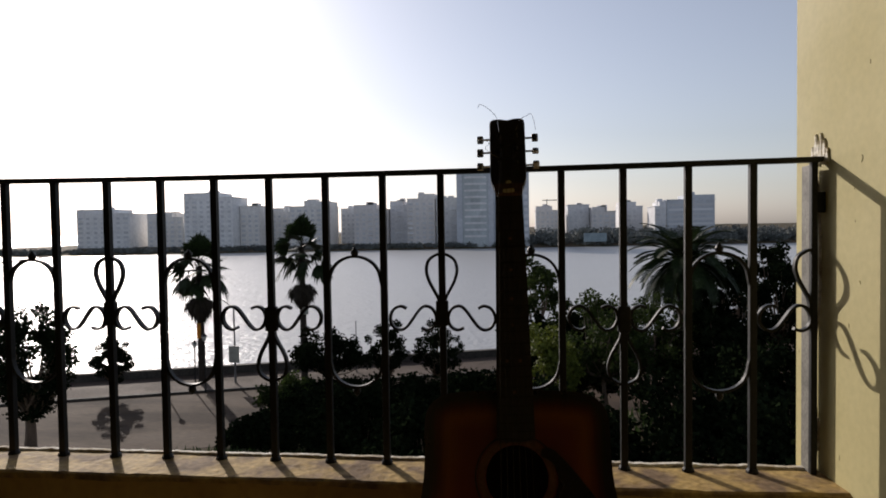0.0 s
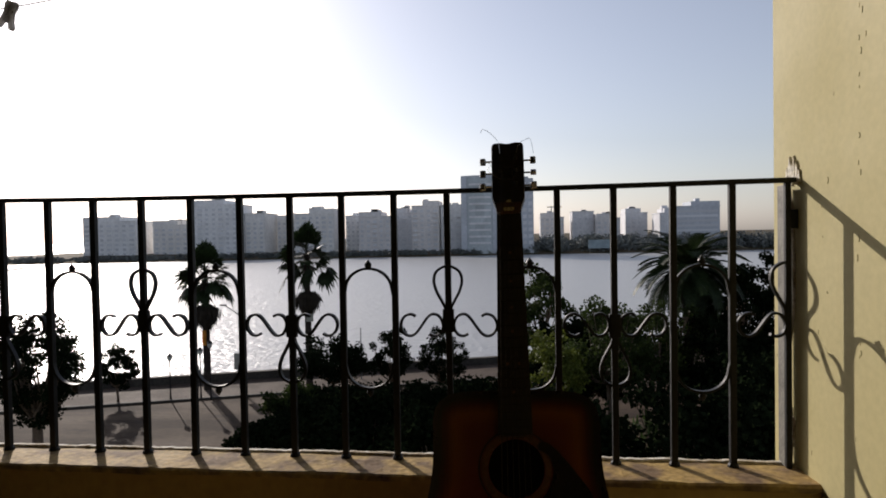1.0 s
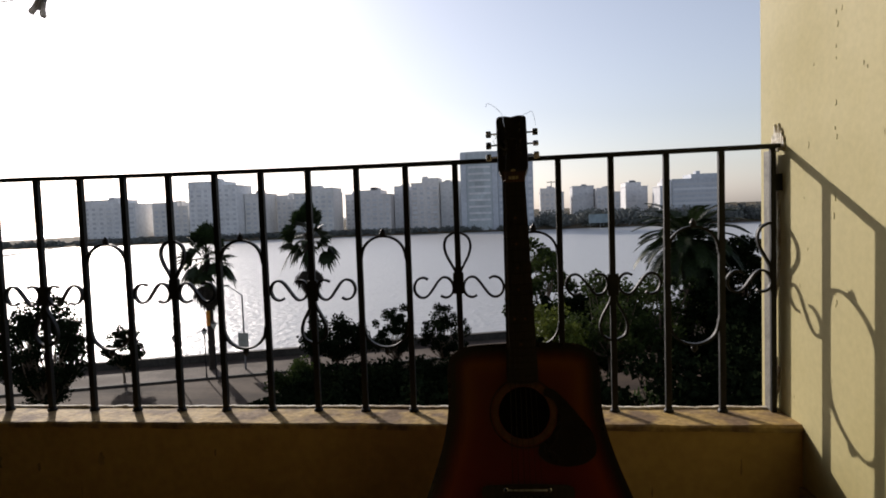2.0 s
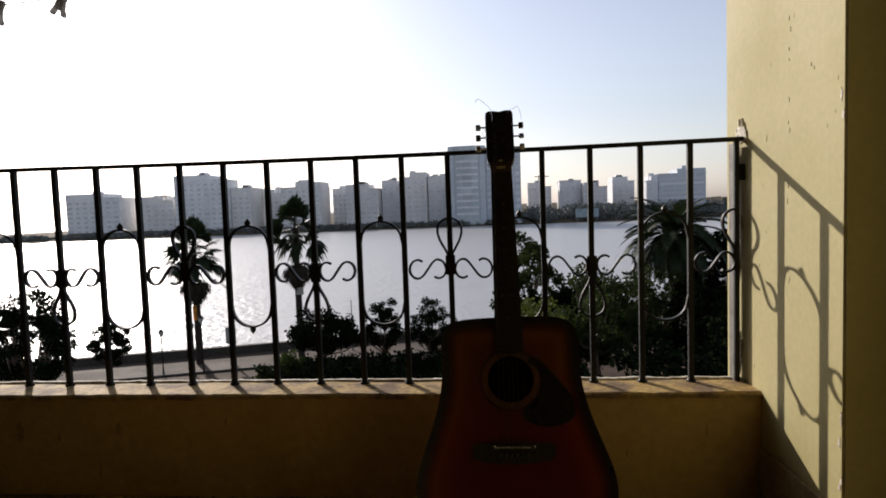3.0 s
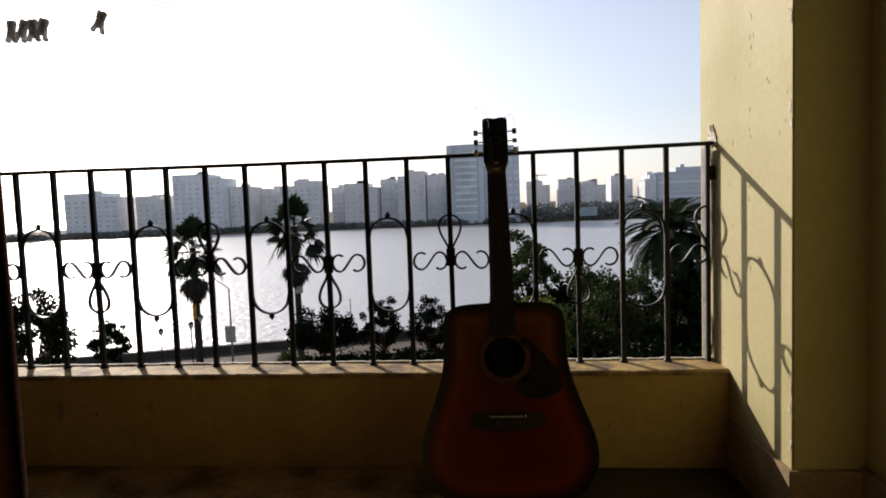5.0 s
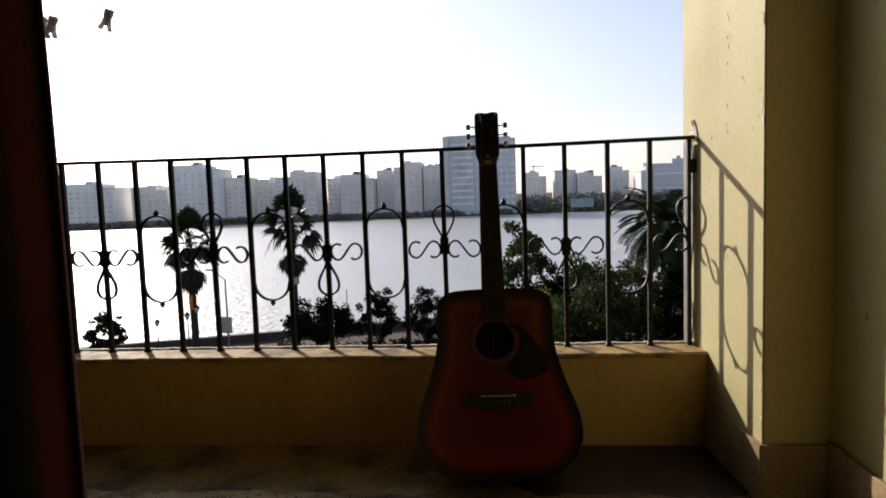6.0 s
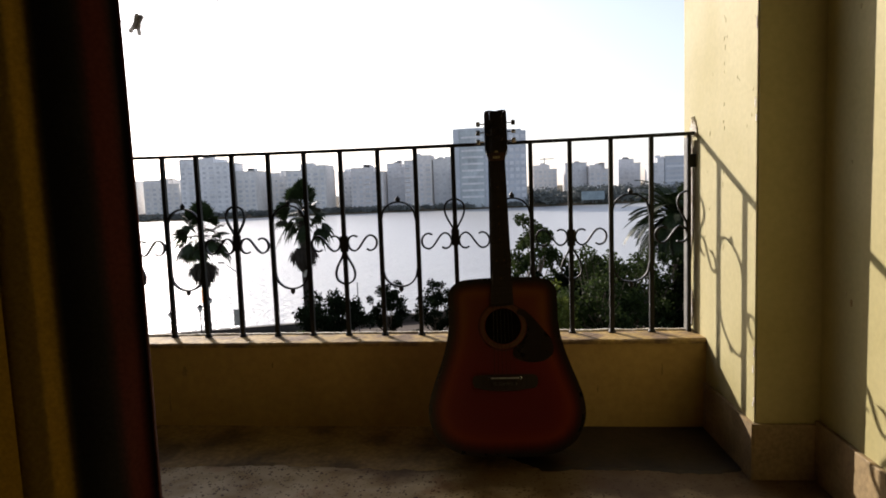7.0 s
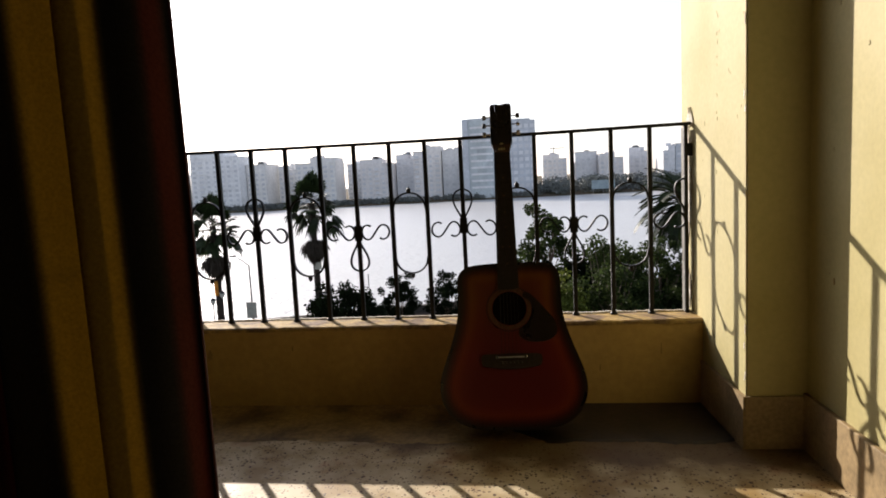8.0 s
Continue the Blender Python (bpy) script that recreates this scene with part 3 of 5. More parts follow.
for z in (rz(0.80),):
    part("lug", box(-0.004, 0.022, -0.005, 0.005, z - 0.020, z + 0.020, 0.003), IRON, railing)
bar_bm = box(-0.0068, 0.0068, -0.0068, 0.0068, 0, H - 0.002, 0.0012)
lathe([(0.0125, -0.001), (0.0115, 0.004), (0.0085, 0.009)], 10, bar_bm)
bar_me = bpy.data.meshes.new("bar")
bar_bm.to_mesh(bar_me)
bar_bm.free()
NB = 20
for k in range(1, NB):
    placed("bar", bar_me, IRON, railing, shift=pose(-D * k + rng.uniform(-0.0015, 0.0015), 0, 0, 0, rng.uniform(-0.15, 0.15), 0))


def mesh_of(name, bm):
    me = bpy.data.meshes.new(name)
    bm.to_mesh(me)
    bm.free()
    return me


half = D / 2 - 0.006
arc = [(-half - 0.004, -0.012), (-half - 0.001, 0.0)] + [(-half * math.cos(math.pi * i / 20), 0.054 * math.sin(math.pi * i / 20) ** 0.9) for i in range(1, 20)] + [(half + 0.001, 0.0), (half + 0.004, -0.012)]
arch_me = mesh_of("arch", strip(arc, 0.0055, 0.011))
finial_me = mesh_of("finial", lathe([(0.003, -0.004), (0.0075, 0.002), (0.0085, 0.007), (0.006, 0.012), (0.003, 0.015), (0.001, 0.018)], 10))
loop_pts = spline([(0.0035, -0.118), (0.006, -0.095), (0.014, -0.078), (0.026, -0.055), (0.0315, -0.032), (0.026, -0.012), (0.010, -0.001),
                   (0.0, 0.0), (-0.010, -0.001), (-0.026, -0.012), (-0.0315, -0.032), (-0.026, -0.055), (-0.014, -0.078), (-0.006, -0.095), (-0.0035, -0.118)], 5)
loop_me = mesh_of("loop", strip(loop_pts, 0.0055, 0.011))
half_loop_me = mesh_of("loop", strip(loop_pts[len(loop_pts) // 2:], 0.0055, 0.011))
W = D - 0.016
scroll_uv = [(0.37, 0.80), (0.27, 1.0), (0.14, 0.82), (0.06, 0.30), (0.055, -0.30), (0.13, -0.82), (0.26, -1.0), (0.38, -0.72), (0.50, -0.05), (0.62, 0.66), (0.73, 1.0),
             (0.86, 0.86), (0.945, 0.32), (0.955, -0.28), (0.89, -0.80), (0.77, -1.0), (0.66, -0.82)]
scroll_me = mesh_of("scroll", strip(spline([((u - 0.5) * W, v * 0.0245) for u, v in scroll_uv], 4), 0.0055, 0.011))
weld_bm = box(-0.0125, 0.0125, -0.0078, 0.0078, -0.026, 0.026, 0.003)
weld_me = mesh_of("collar", weld_bm)
for k in range(0, NB):
    if k % 3 == 1:
        x = -D * (k + 0.5)
        for up in (1, -1):
            base = rz(0.652) if up > 0 else rz(0.487)
            m = pose(x, 0, base) @ Matrix.Diagonal((1, 1, up, 1))
            placed("arch", arch_me, IRON, railing, shift=m)
            placed("finial", finial_me, IRON, railing, shift=pose(x, 0, base + up * 0.056) @ Matrix.Diagonal((1, 1, up, 1)))
    if k % 3 == 0:
        up = 1 if k % 6 == 0 else -1
        placed("loop", loop_me if k else half_loop_me, IRON, railing, shift=pose(-D * k if k else -0.010, 0, rz(0.709) if up > 0 else rz(0.446)) @ Matrix.Diagonal((1, 1, up, 1)))
        if k:
            placed("collar", weld_me, IRON, railing, shift=pose(-D * k, 0, rz(0.582) + 0.006 * up))
        # scrolls on both sides of the looped bar
        placed("scroll", scroll_me, IRON, railing, shift=pose(-D * (k + 0.5), 0, rz(0.578)) @ Matrix.Diagonal((1, 1, up, 1)))
        if k:
            placed("scroll", scroll_me, IRON, railing, shift=pose(-D * (k - 0.5), 0, rz(0.578)) @ Matrix.Diagonal((-1, 1, up, 1)))

# ---- guitar leaning on the railing ----
guitar = thing("acoustic_guitar", "red sunburst dreadnought acoustic guitar leaning against the railing", "guitar",
               pose(-0.572, -0.400, 0.038, -22.9, -1.1, 0))
OUT = spline([(0.0, 0.001), (0.070, 0.002), (0.127, 0.011), (0.172, 0.036), (0.198, 0.073), (0.2075, 0.112), (0.204, 0.152), (0.192, 0.192), (0.176, 0.237), (0.162, 0.283),
              (0.1535, 0.325), (0.1505, 0.360), (0.151, 0.400), (0.1515, 0.430), (0.144, 0.459), (0.116, 0.478), (0.060, 0.4832), (0.0, 0.4837)], 4)
RING = OUT[:-1] + [(-x, z) for x, z in OUT[:0:-1]]


def inset(d):
    """Body outline moved inwards by d."""
    n = len(RING)
    out = []
    for i, (x, z) in enumerate(RING):
        xa, za = RING[i - 1]
        xb, zb = RING[(i + 1) % n]
        s = math.hypot(xb - xa, zb - za)
        out.append((x - (zb - za) / s * d, z + (xb - xa) / s * d))
    return out


# sides and back
bm = bmesh.new()
levels = [(0.0, 0.0015), (0.0015, 0.0), (0.05, 0.0), (0.101, 0.0), (0.104, 0.002)]
rings = []
for y, d in levels:
    rings.append([bm.verts.new((x, y + (0.012 * (0.5 - z) if y > 0.04 else 0) * (-1 if y > 0.09 else 0), z)) for x, z in inset(d)])
for a, b in zip(rings, rings[1:]):
    for i in range(len(a)):
        j = (i + 1) % len(a)
        bm.faces.new((a[i], a[j], b[j], b[i]))
bm.faces.new(rings[-1])
bmesh.ops.recalc_face_normals(bm, faces=bm.faces[:])
part("body", bm, NECKWOOD, guitar, "dark mahogany back and sides", smooth=False)

# soundboard: rings from the rim inwards, with the rim distance as an attribute for the burst
HOLE = (0.0, 0.346)
HR = 0.050
n = len(RING)
verts, faces, rims = [], [], []
for t in (0.0, 0.04, 0.1, 0.18, 0.3, 0.45, 0.6, 0.75, 0.88, 1.0):
    for i, (x, z) in enumerate(inset(0.003)):
        a = math.atan2(z - HOLE[1], x - HOLE[0])
        hx, hz = HOLE[0] + HR * math.cos(a), HOLE[1] + HR * math.sin(a)
        px, pz = x + (hx - x) * t, z + (hz - z) * t
        verts.append((px, -0.0015, pz))
        rims.append(min(math.hypot(px - qx, pz - qz) for qx, qz in RING))
for r in range(9):
    for i in range(n):
        j = (i + 1) % n
        faces.append((r * n + i, r * n + j, (r + 1) * n + j, (r + 1) * n + i))
me = raw("soundboard", verts, faces)
att = me.attributes.new("rim", "FLOAT", "POINT")
att.data.foreach_set("value", [min(1.0, max(0.0, (d - 0.009) / 0.085)) for d in rims])
placed("soundboard", me, sunburst(), guitar, "red sunburst top darkening to black at the rim")
# hollow seen through the soundhole; its shade is put into the near-black colour
part("sound_chamber", lathe([(0.001, 0.085), (HR + 0.012, 0.085), (HR + 0.012, 0.002), (HR + 0.001, 0.0)], 32, m=pose(0, 0, HOLE[1], -90)), HOLLOW, guitar, "dark hollow behind the soundhole")


def ring(r0, r1, y0, y1, segs=48):
    bm = bmesh.new()
    loops = []
    for r, y in ((r0, y1), (r0, y0), (r1, y0), (r1, y1)):
        loops.append([bm.verts.new((r * math.cos(2 * math.pi * i / segs), y, HOLE[1] + r * math.sin(2 * math.pi * i / segs))) for i in range(segs)])
    for a, b in zip(loops, loops[1:]):
        for i in range(segs):
            j = (i + 1) % segs
            bm.faces.new((a[i], a[j], b[j], b[i]))
    bmesh.ops.recalc_face_normals(bm, faces=bm.faces[:])
    return bm


part("rosette", ring(HR + 0.002, HR + 0.013, -0.0024, -0.0014), TAN, guitar, "pale brown rosette ring")
part("rosette", ring(HR + 0.016, HR + 0.0185, -0.0024, -0.0014), BLACK_WOOD, guitar, "thin black rosette ring")
# binding round the rim
bm = bmesh.new()
a, b = inset(-0.0012), inset(0.0075)
ra = [bm.verts.new((x, 0.006, z)) for x, z in a]
rb = [bm.verts.new((x, -0.0022, z)) for x, z in a]
rc = [bm.verts.new((x, -0.0022, z)) for x, z in b]
for p, q in ((ra, rb), (rb, rc)):
    for i in range(n):
        j = (i + 1) % n
        bm.faces.new((p[i], p[j], q[j], q[i]))
bmesh.ops.recalc_face_normals(bm, faces=bm.faces[:])
part("binding", bm, BLACK_WOOD, guitar, "black edge binding")


def plate(pts, y0, y1, bevel=0.0):
    bm = bmesh.new()
    f = bm.faces.new([bm.verts.new((x, y1, z)) for x, z in pts])
    r = bmesh.ops.extrude_face_region(bm, geom=[f])
    for v in r["geom"]:
        if isinstance(v, bmesh.types.BMVert):
            v.co.y = y0
    bmesh.ops.recalc_face_normals(bm, faces=bm.faces[:])
    if bevel:
        bmesh.ops.bevel(bm, geom=bm.edges[:], offset=bevel, segments=1, affect="EDGES")
    return bm


guard = spline([(0.0400, 0.3780), (0.0600, 0.3660), (0.0660, 0.3360), (0.0520, 0.3040), (0.0300, 0.2860), (0.0240, 0.2680), (0.0400, 0.2520), (0.0750, 0.2440), (0.1120, 0.2500), (0.1340, 0.2700), (0.1300, 0.3040), (0.1080, 0.3360), (0.0800, 0.3700), (0.0580, 0.3900), (0.0420, 0.3900), (0.0400, 0.3780)], 4)[:-1]
part("pickguard", plate(guard, -0.0040, -0.0015), BLACK_WOOD, guitar, "black teardrop pickguard")
bridge = spline([(-0.084, 0.180), (-0.060, 0.174), (-0.030, 0.170), (0.0, 0.169), (0.030, 0.170), (0.060, 0.174), (0.084, 0.180), (0.085, 0.208), (0.050, 0.212), (0.0, 0.213), (-0.050, 0.212), (-0.085, 0.208), (-0.084, 0.180)], 3)[:-1]
br = part("bridge", plate(bridge, -0.0105, -0.0015), ROSEWOOD, guitar, "dark rosewood bridge")
part("saddle", box(-0.038, 0.038, -0.0150, -0.010, 0.2005, 0.2040, 0.0006), PLASTIC, br, "grey saddle")
for x in (-0.041, 0.041):
    part("saddle_screw", lathe([(0.0045, 0.0), (0.0045, 0.004), (0.003, 0.0055)], 10, m=pose(x, -0.0105, 0.2022, 90)), STEEL, br, "bright metal saddle screw")
pin_shape = [(0.003, 0.0), (0.0042, 0.002), (0.0035, 0.005), (0.0015, 0.006)]
for i in range(6):
    placed("bridge_pin", mesh_of("bridge_pin", lathe(pin_shape, 8, m=pose(0, 0, 0, 90))), BLACK_WOOD, br, shift=pose(-0.0275 + 0.011 * i, -0.0105, 0.187))

# neck, fretboard, frets
NUT = 0.846
HEAD = 1.038


def neck_half(z):
    return 0.0255 + (0.0315 - 0.0255) * (NUT - z) / (NUT - 0.40)


bm = bmesh.new()
rows = []
for z, dep in ((0.40, 0.002), (0.481, 0.003), (0.483, 0.060), (0.515, 0.030), (0.54, 0.020), (0.70, 0.018), (NUT - 0.02, 0.017), (NUT, 0.018), (NUT + 0.03, 0.016)):
    w = neck_half(min(z, NUT)) * (1.0 if z <= NUT else 1.05)
    rows.append([bm.verts.new((w * math.cos(math.pi * i / 8), -0.003 + dep * math.sin(math.pi * i / 8) ** 0.8, z)) for i in range(9)])
for a, b in zip(rows, rows[1:]):
    for i in range(8):
        bm.faces.new((a[i], a[i + 1], b[i + 1], b[i]))
    bm.faces.new((a[8], a[0], b[0], b[8]))
bm.faces.new(rows[0][::-1])
bm.faces.new(rows[-1])
bmesh.ops.recalc_face_normals(bm, faces=bm.faces[:])
part("neck", bm, NECKWOOD, guitar, "dark mahogany neck")
bm = plate([(-neck_half(0.40), 0.408), (-0.02, 0.402), (0.0, 0.401), (0.02, 0.402), (neck_half(0.40), 0.408), (neck_half(NUT), NUT), (-neck_half(NUT), NUT)], -0.0095, -0.003)
fb = part("fretboard", bm, ROSEWOOD, guitar, "dark rosewood fretboard")
SCALE = NUT - 0.202
for i in range(1, 21):
    z = NUT - SCALE * (1 - 2 ** (-i / 12))
    w = neck_half(z)
    part("fret", box(-w, w, -0.0108, -0.0093, z - 0.001, z + 0.001), BRONZE, fb)
    if i in (3, 5, 7, 9, 12, 15):
        zz = NUT - SCALE * (1 - 2 ** (-(i - 0.5) / 12))
        for dx in ((-0.011, 0.011) if i == 12 else (0.0,)):
            part("fret_marker", lathe([(0.003, -0.0002), (0.003, 0.0003)], 10, m=pose(dx, -0.0096, zz, 90)), TAN, fb)
part("nut", box(-0.0222, 0.0222, -0.0125, -0.003, NUT, NUT + 0.005, 0.0008), TAN, guitar, "dull bone nut")

# headstock, tilted back
TILT = pose(0, -0.003, NUT + 0.004, -8)
head_pts = [(-0.0243, 0.0000), (-0.0275, 0.0180), (-0.0346, 0.0400), (-0.0351, 0.0600), (-0.0356, 0.1760), (-0.0340, 0.1840), (-0.0281, 0.1880), (-0.0151, 0.1885), (0.0000, 0.1850), (0.0151, 0.1885), (0.0281, 0.1880), (0.0340, 0.1840), (0.0356, 0.1760), (0.0351, 0.0600), (0.0346, 0.0400), (0.0275, 0.0180), (0.0243, 0.0000)]
hd = part("headstock", plate(head_pts, 0.0, 0.015, 0.001), BLACK_WOOD, guitar, "black headstock", shift=TILT)
part("truss_rod_cover", plate(spline([(-0.006, 0.030), (-0.011, 0.012), (-0.010, 0.007), (0.0, 0.006), (0.010, 0.007), (0.011, 0.012), (0.006, 0.030), (0.0, 0.034), (-0.006, 0.030)], 3)[:-1], -0.002, 0.0), BRASS, hd, "pale bell-shaped truss rod cover")
peg_bm = tube([(0, 0, 0), (0.010, 0, 0), (0.016, 0, 0)], 0.0022, 8)
box(0.013, 0.0265, -0.0045, 0.0045, -0.0080, 0.0080, 0.003, peg_bm)
peg_me = mesh_of("tuning_peg", peg_bm)
capstan_me = mesh_of("string_post", lathe([(0.0045, 0.0), (0.0045, 0.002), (0.003, 0.003), (0.003, 0.010), (0.0035, 0.012)], 10, m=pose(0, 0, 0, 90)))
turns = (20, 80, -30, 10, 60, 35)
for i, z in enumerate((0.143, 0.110, 0.076)):
    for s in (1, -1):
        p = placed("tuning_peg", peg_me, STEEL, hd, "metal tuning peg", shift=pose(s * 0.0350, 0.009, z, 0, 0, 0) @ Matrix.Diagonal((s, 1, 1, 1)) @ pose(0, 0, 0, turns[i * 2 + (s < 0)]))
        placed("string_post", capstan_me, BRONZE, hd, shift=pose(s * 0.017, 0, z))
        k = (0, 1, 2)[i]
        # string from bridge pin over nut to its post
        idx = (2 - k) if s < 0 else (3 + k)
        bx, nx_ = -0.0275 + 0.011 * idx, -0.0185 + 0.0074 * idx
        end = TILT @ Vector((s * 0.0145, -0.006, z))
        part("string", tube([(bx, -0.0115, 0.188), (bx, -0.0152, 0.2022), (nx_, -0.0128, NUT + 0.0025), end], 0.00035 + 0.00008 * (5 - idx), 5), BRONZE, guitar)
for s, pts in ((-1, [(0.016, 0.150), (0.020, 0.185), (0.032, 0.206), (0.048, 0.222), (0.056, 0.224), (0.0585, 0.214)]), (1, [(0.017, 0.150), (0.028, 0.180), (0.040, 0.188), (0.050, 0.192), (0.055, 0.170), (0.0565, 0.150)]),
               (-1, [(0.016, 0.084), (0.034, 0.098), (0.044, 0.112), (0.036, 0.122), (0.046, 0.132)])):
    part("string_end", tube([(s * x, -0.006, z) for x, z in spline(pts, 4)], 0.0005, 5), STEEL, hd, "loose curled string end")

# ---- curtain in the doorway ----
curtain = thing("curtain", "dark striped curtain with ochre and maroon bands, drawn aside", "curtain", pose(-0.909, -1.440, 0))
verts, faces, across = [], [], []
NU, NV = 150, 24
for j in range(NV + 1):
    z = 0.03 + 2.13 * j / NV
    for i in range(NU + 1):
        u = i / NU
        amp = 0.030 * (0.75 + 0.25 * math.sin(z * 2.1 + u * 5))
        x = -u * 0.80 + 0.012 * math.sin(u * 47 + z * 0.4)
        y = amp * math.sin(u * 40 + 0.9 + 0.25 * math.sin(z * 1.3)) + 0.008 * math.sin(u * 93 + z)
        verts.append((x - 0.024 * (z - 0.3) - 0.004 * math.sin(z * 3 + 1) * (1 - u), y, z))
        across.append(u)
for j in range(NV):
    for i in range(NU):
        a = j * (NU + 1) + i
        faces.append((a, a + 1, a + NU + 2, a + NU + 1))
me = raw("drape", verts, faces)
att = me.attributes.new("across", "FLOAT", "POINT")
att.data.foreach_set("value", across)
drape = placed("drape", me, curtain_cloth(), curtain, smooth=True)
sol = drape.modifiers.new("thickness", "SOLIDIFY")
sol.thickness = 0.002
ring_me = mesh_of("curtain_ring", tube([(0.0, 0.019 * math.cos(i * math.pi / 8), 2.175 + 0.019 * math.sin(i * math.pi / 8)) for i in range(17)], 0.003, 6))
for i in range(7):
    placed("curtain_ring", ring_me, STEEL, curtain, shift=pose(-0.02 - 0.125 * i, 0, 0))
rod = thing("curtain_rod", "steel curtain rod above the doorway", "curtain rod", pose(0, -1.440, 2.175))
part("rod", tube([(-1.95, 0, 0), (0.12, 0, 0)], 0.011, 10), STEEL, rod)
for x in (-1.86, 0.08):
    part("bracket", box(x - 0.012, x + 0.012, -0.012, 0.041, -0.014, 0.014, 0.003), STEEL, rod)

# ---- clothes line with pegs ----
LINE_Y = -0.135


def line_z(x):
    return 1.281 + 0.20 * (x + 1.87) ** 2


line = thing("clothes_line", "thin pale clothes line strung across the balcony", "clothes line", pose(0, LINE_Y, 0))
xs = [XL + 0.001 + (0.022 - XL) * i / 60 for i in range(61)]
part("cord", tube([(x, 0, line_z(x)) for x in xs], 0.0016, 6), CORD, line)
for x in (xs[0], xs[-1]):
    part("hook", tube([(x, 0, line_z(x) - 0.015), (x, 0, line_z(x) + 0.012)], 0.004, 6), STEEL, line)
peg0 = thing("clothes_peg", "grey plastic clothes peg clipped on the line", "clothes peg", pose(0, 0, 0), group="pegs on the clothes line")
jaw = [(0.0006, 0.0130), (0.0103, 0.0140), (0.0126, 0.0043), (0.0098, -0.0108), (0.0126, -0.0281), (0.0184, -0.0410), (0.0161, -0.0475), (0.0080, -0.0475), (0.0009, -0.0238)]
for s in (1, -1):
    bm = plate([(s * x, z) for x, z in jaw], -0.006, 0.006, 0.0008)
    part("jaw", bm, PLASTIC, peg0)
part("core", box(-0.0075, 0.0075, -0.005, 0.005, -0.034, 0.011, 0.002), PLASTIC, peg0)
part("spring", tube([(0.0075 * math.cos(a * 0.6), -0.006 + a * 0.0006, -0.012 + 0.0075 * math.sin(a * 0.6)) for a in range(21)], 0.0011, 5), STEEL, peg0)
peg_at = [(-1.655, 6), (-1.826, 4), (-1.858, -5), (-1.884, 9), (-1.922, -2)]
for i, (x, tilt) in enumerate(peg_at):
    m = pose(x, LINE_Y, line_z(x) - 0.001, 0, 8 + tilt * 1.5, 20 - 7 * i)
    if i == 0:
        peg0.matrix_basis = m
    else:
        copy_thing(peg0, m)

# ---- ground, road, lake ----
ZG, ZW = -11.30, -12.26


def shore(x):
    return 58.1 + 0.347 * x


def far_shore(x):
    return 395 + 0.20 * max(x, -330) + 0.25 * max(0, -330 - x)


xs = [-2600, -1200, -700, -450, -320, -200, -120, -70, -40, -20, 0, 20, 45, 80, 140, 260, 500, 1100, 2600]
verts, faces = [], []
lines = []
for x in xs:
    s, f = shore(max(-150, min(150, x))), far_shore(min(600, x))
    inland = x > -330
    lines.append([(x, -400, ZG), (x, 0, ZG), (x, s - 20, ZG), (x, s - 0.3, ZG), (x, s, ZW - 1.8), (x, s + 30, ZW - 3), (x, f - 20, ZW - 3), (x, f, ZW + 0.4), (x, f + 15, ZW + (2.0 if inland else 0.8)), (x, f + 150, ZW + (5 if inland else -2)), (x, 2900, ZW + (12 if inland else -3)), (x, 4600, ZW + (12 if inland else -3))])
m_ = len(lines[0])
verts = [v for l in lines for v in l]
for i in range(len(xs) - 1):
    for j in range(m_ - 1):
        a = i * m_ + j
        faces.append((a, a + m_, a + m_ + 1, a + 1))
tagged(placed("ground", raw("ground", verts, faces), EARTH), "dry earth and scrub round the lake", "ground", kind="structure")
me = raw("water", [(-3000, 20, ZW), (3000, 20, ZW), (3000, 4500, ZW), (-3000, 4500, ZW)], [(0, 1, 2, 3)])
tagged(placed("water", me, lake_water()), "calm lake glittering under the low sun", "water", kind="structure")


def band(name, d0, d1, x0, x1, z, mat, label, category, thick=0.12, steps=1):
    """Slab along the shore between two distances from its edge."""
    v, f = [], []
    for i in range(steps + 1):
        x = x0 + (x1 - x0) * i / steps
        for zz in (z - thick, z):
            v += [(x, shore(x) - d0, zz), (x, shore(x) - d1, zz)]
    for i in range(steps):
        a = i * 4
        b = a + 4
        f += [(a + 2, a + 3, b + 3, b + 2), (a, a + 2, b + 2, b), (a + 1, b + 1, b + 3, a + 3)]
    f += [(0, 1, 3, 2), (steps * 4, steps * 4 + 2, steps * 4 + 3, steps * 4 + 1)]
    return tagged(placed(name, raw(name, v, f), mat), label, category, kind="structure")


band("road", 6.4, 20.0, -110, 60, ZG + 0.02, ROADM, "dusty concrete lakeside road in low sun", "road")
band("pavement", 0.6, 6.1, -110, 60, ZG + 0.16, PAVE, "paved lakeside promenade", "pavement", 0.2)
band("kerb", 6.1, 6.4, -110, 60, ZG + 0.17, STONE, "stone kerb of the promenade", "kerb", 0.2)
band("wall_shore", 0.0, 0.6, -110, 60, ZG + 0.80, STONE, "dark masonry wall along the lake shore", "wall", 3.2)

# ---- plants ----


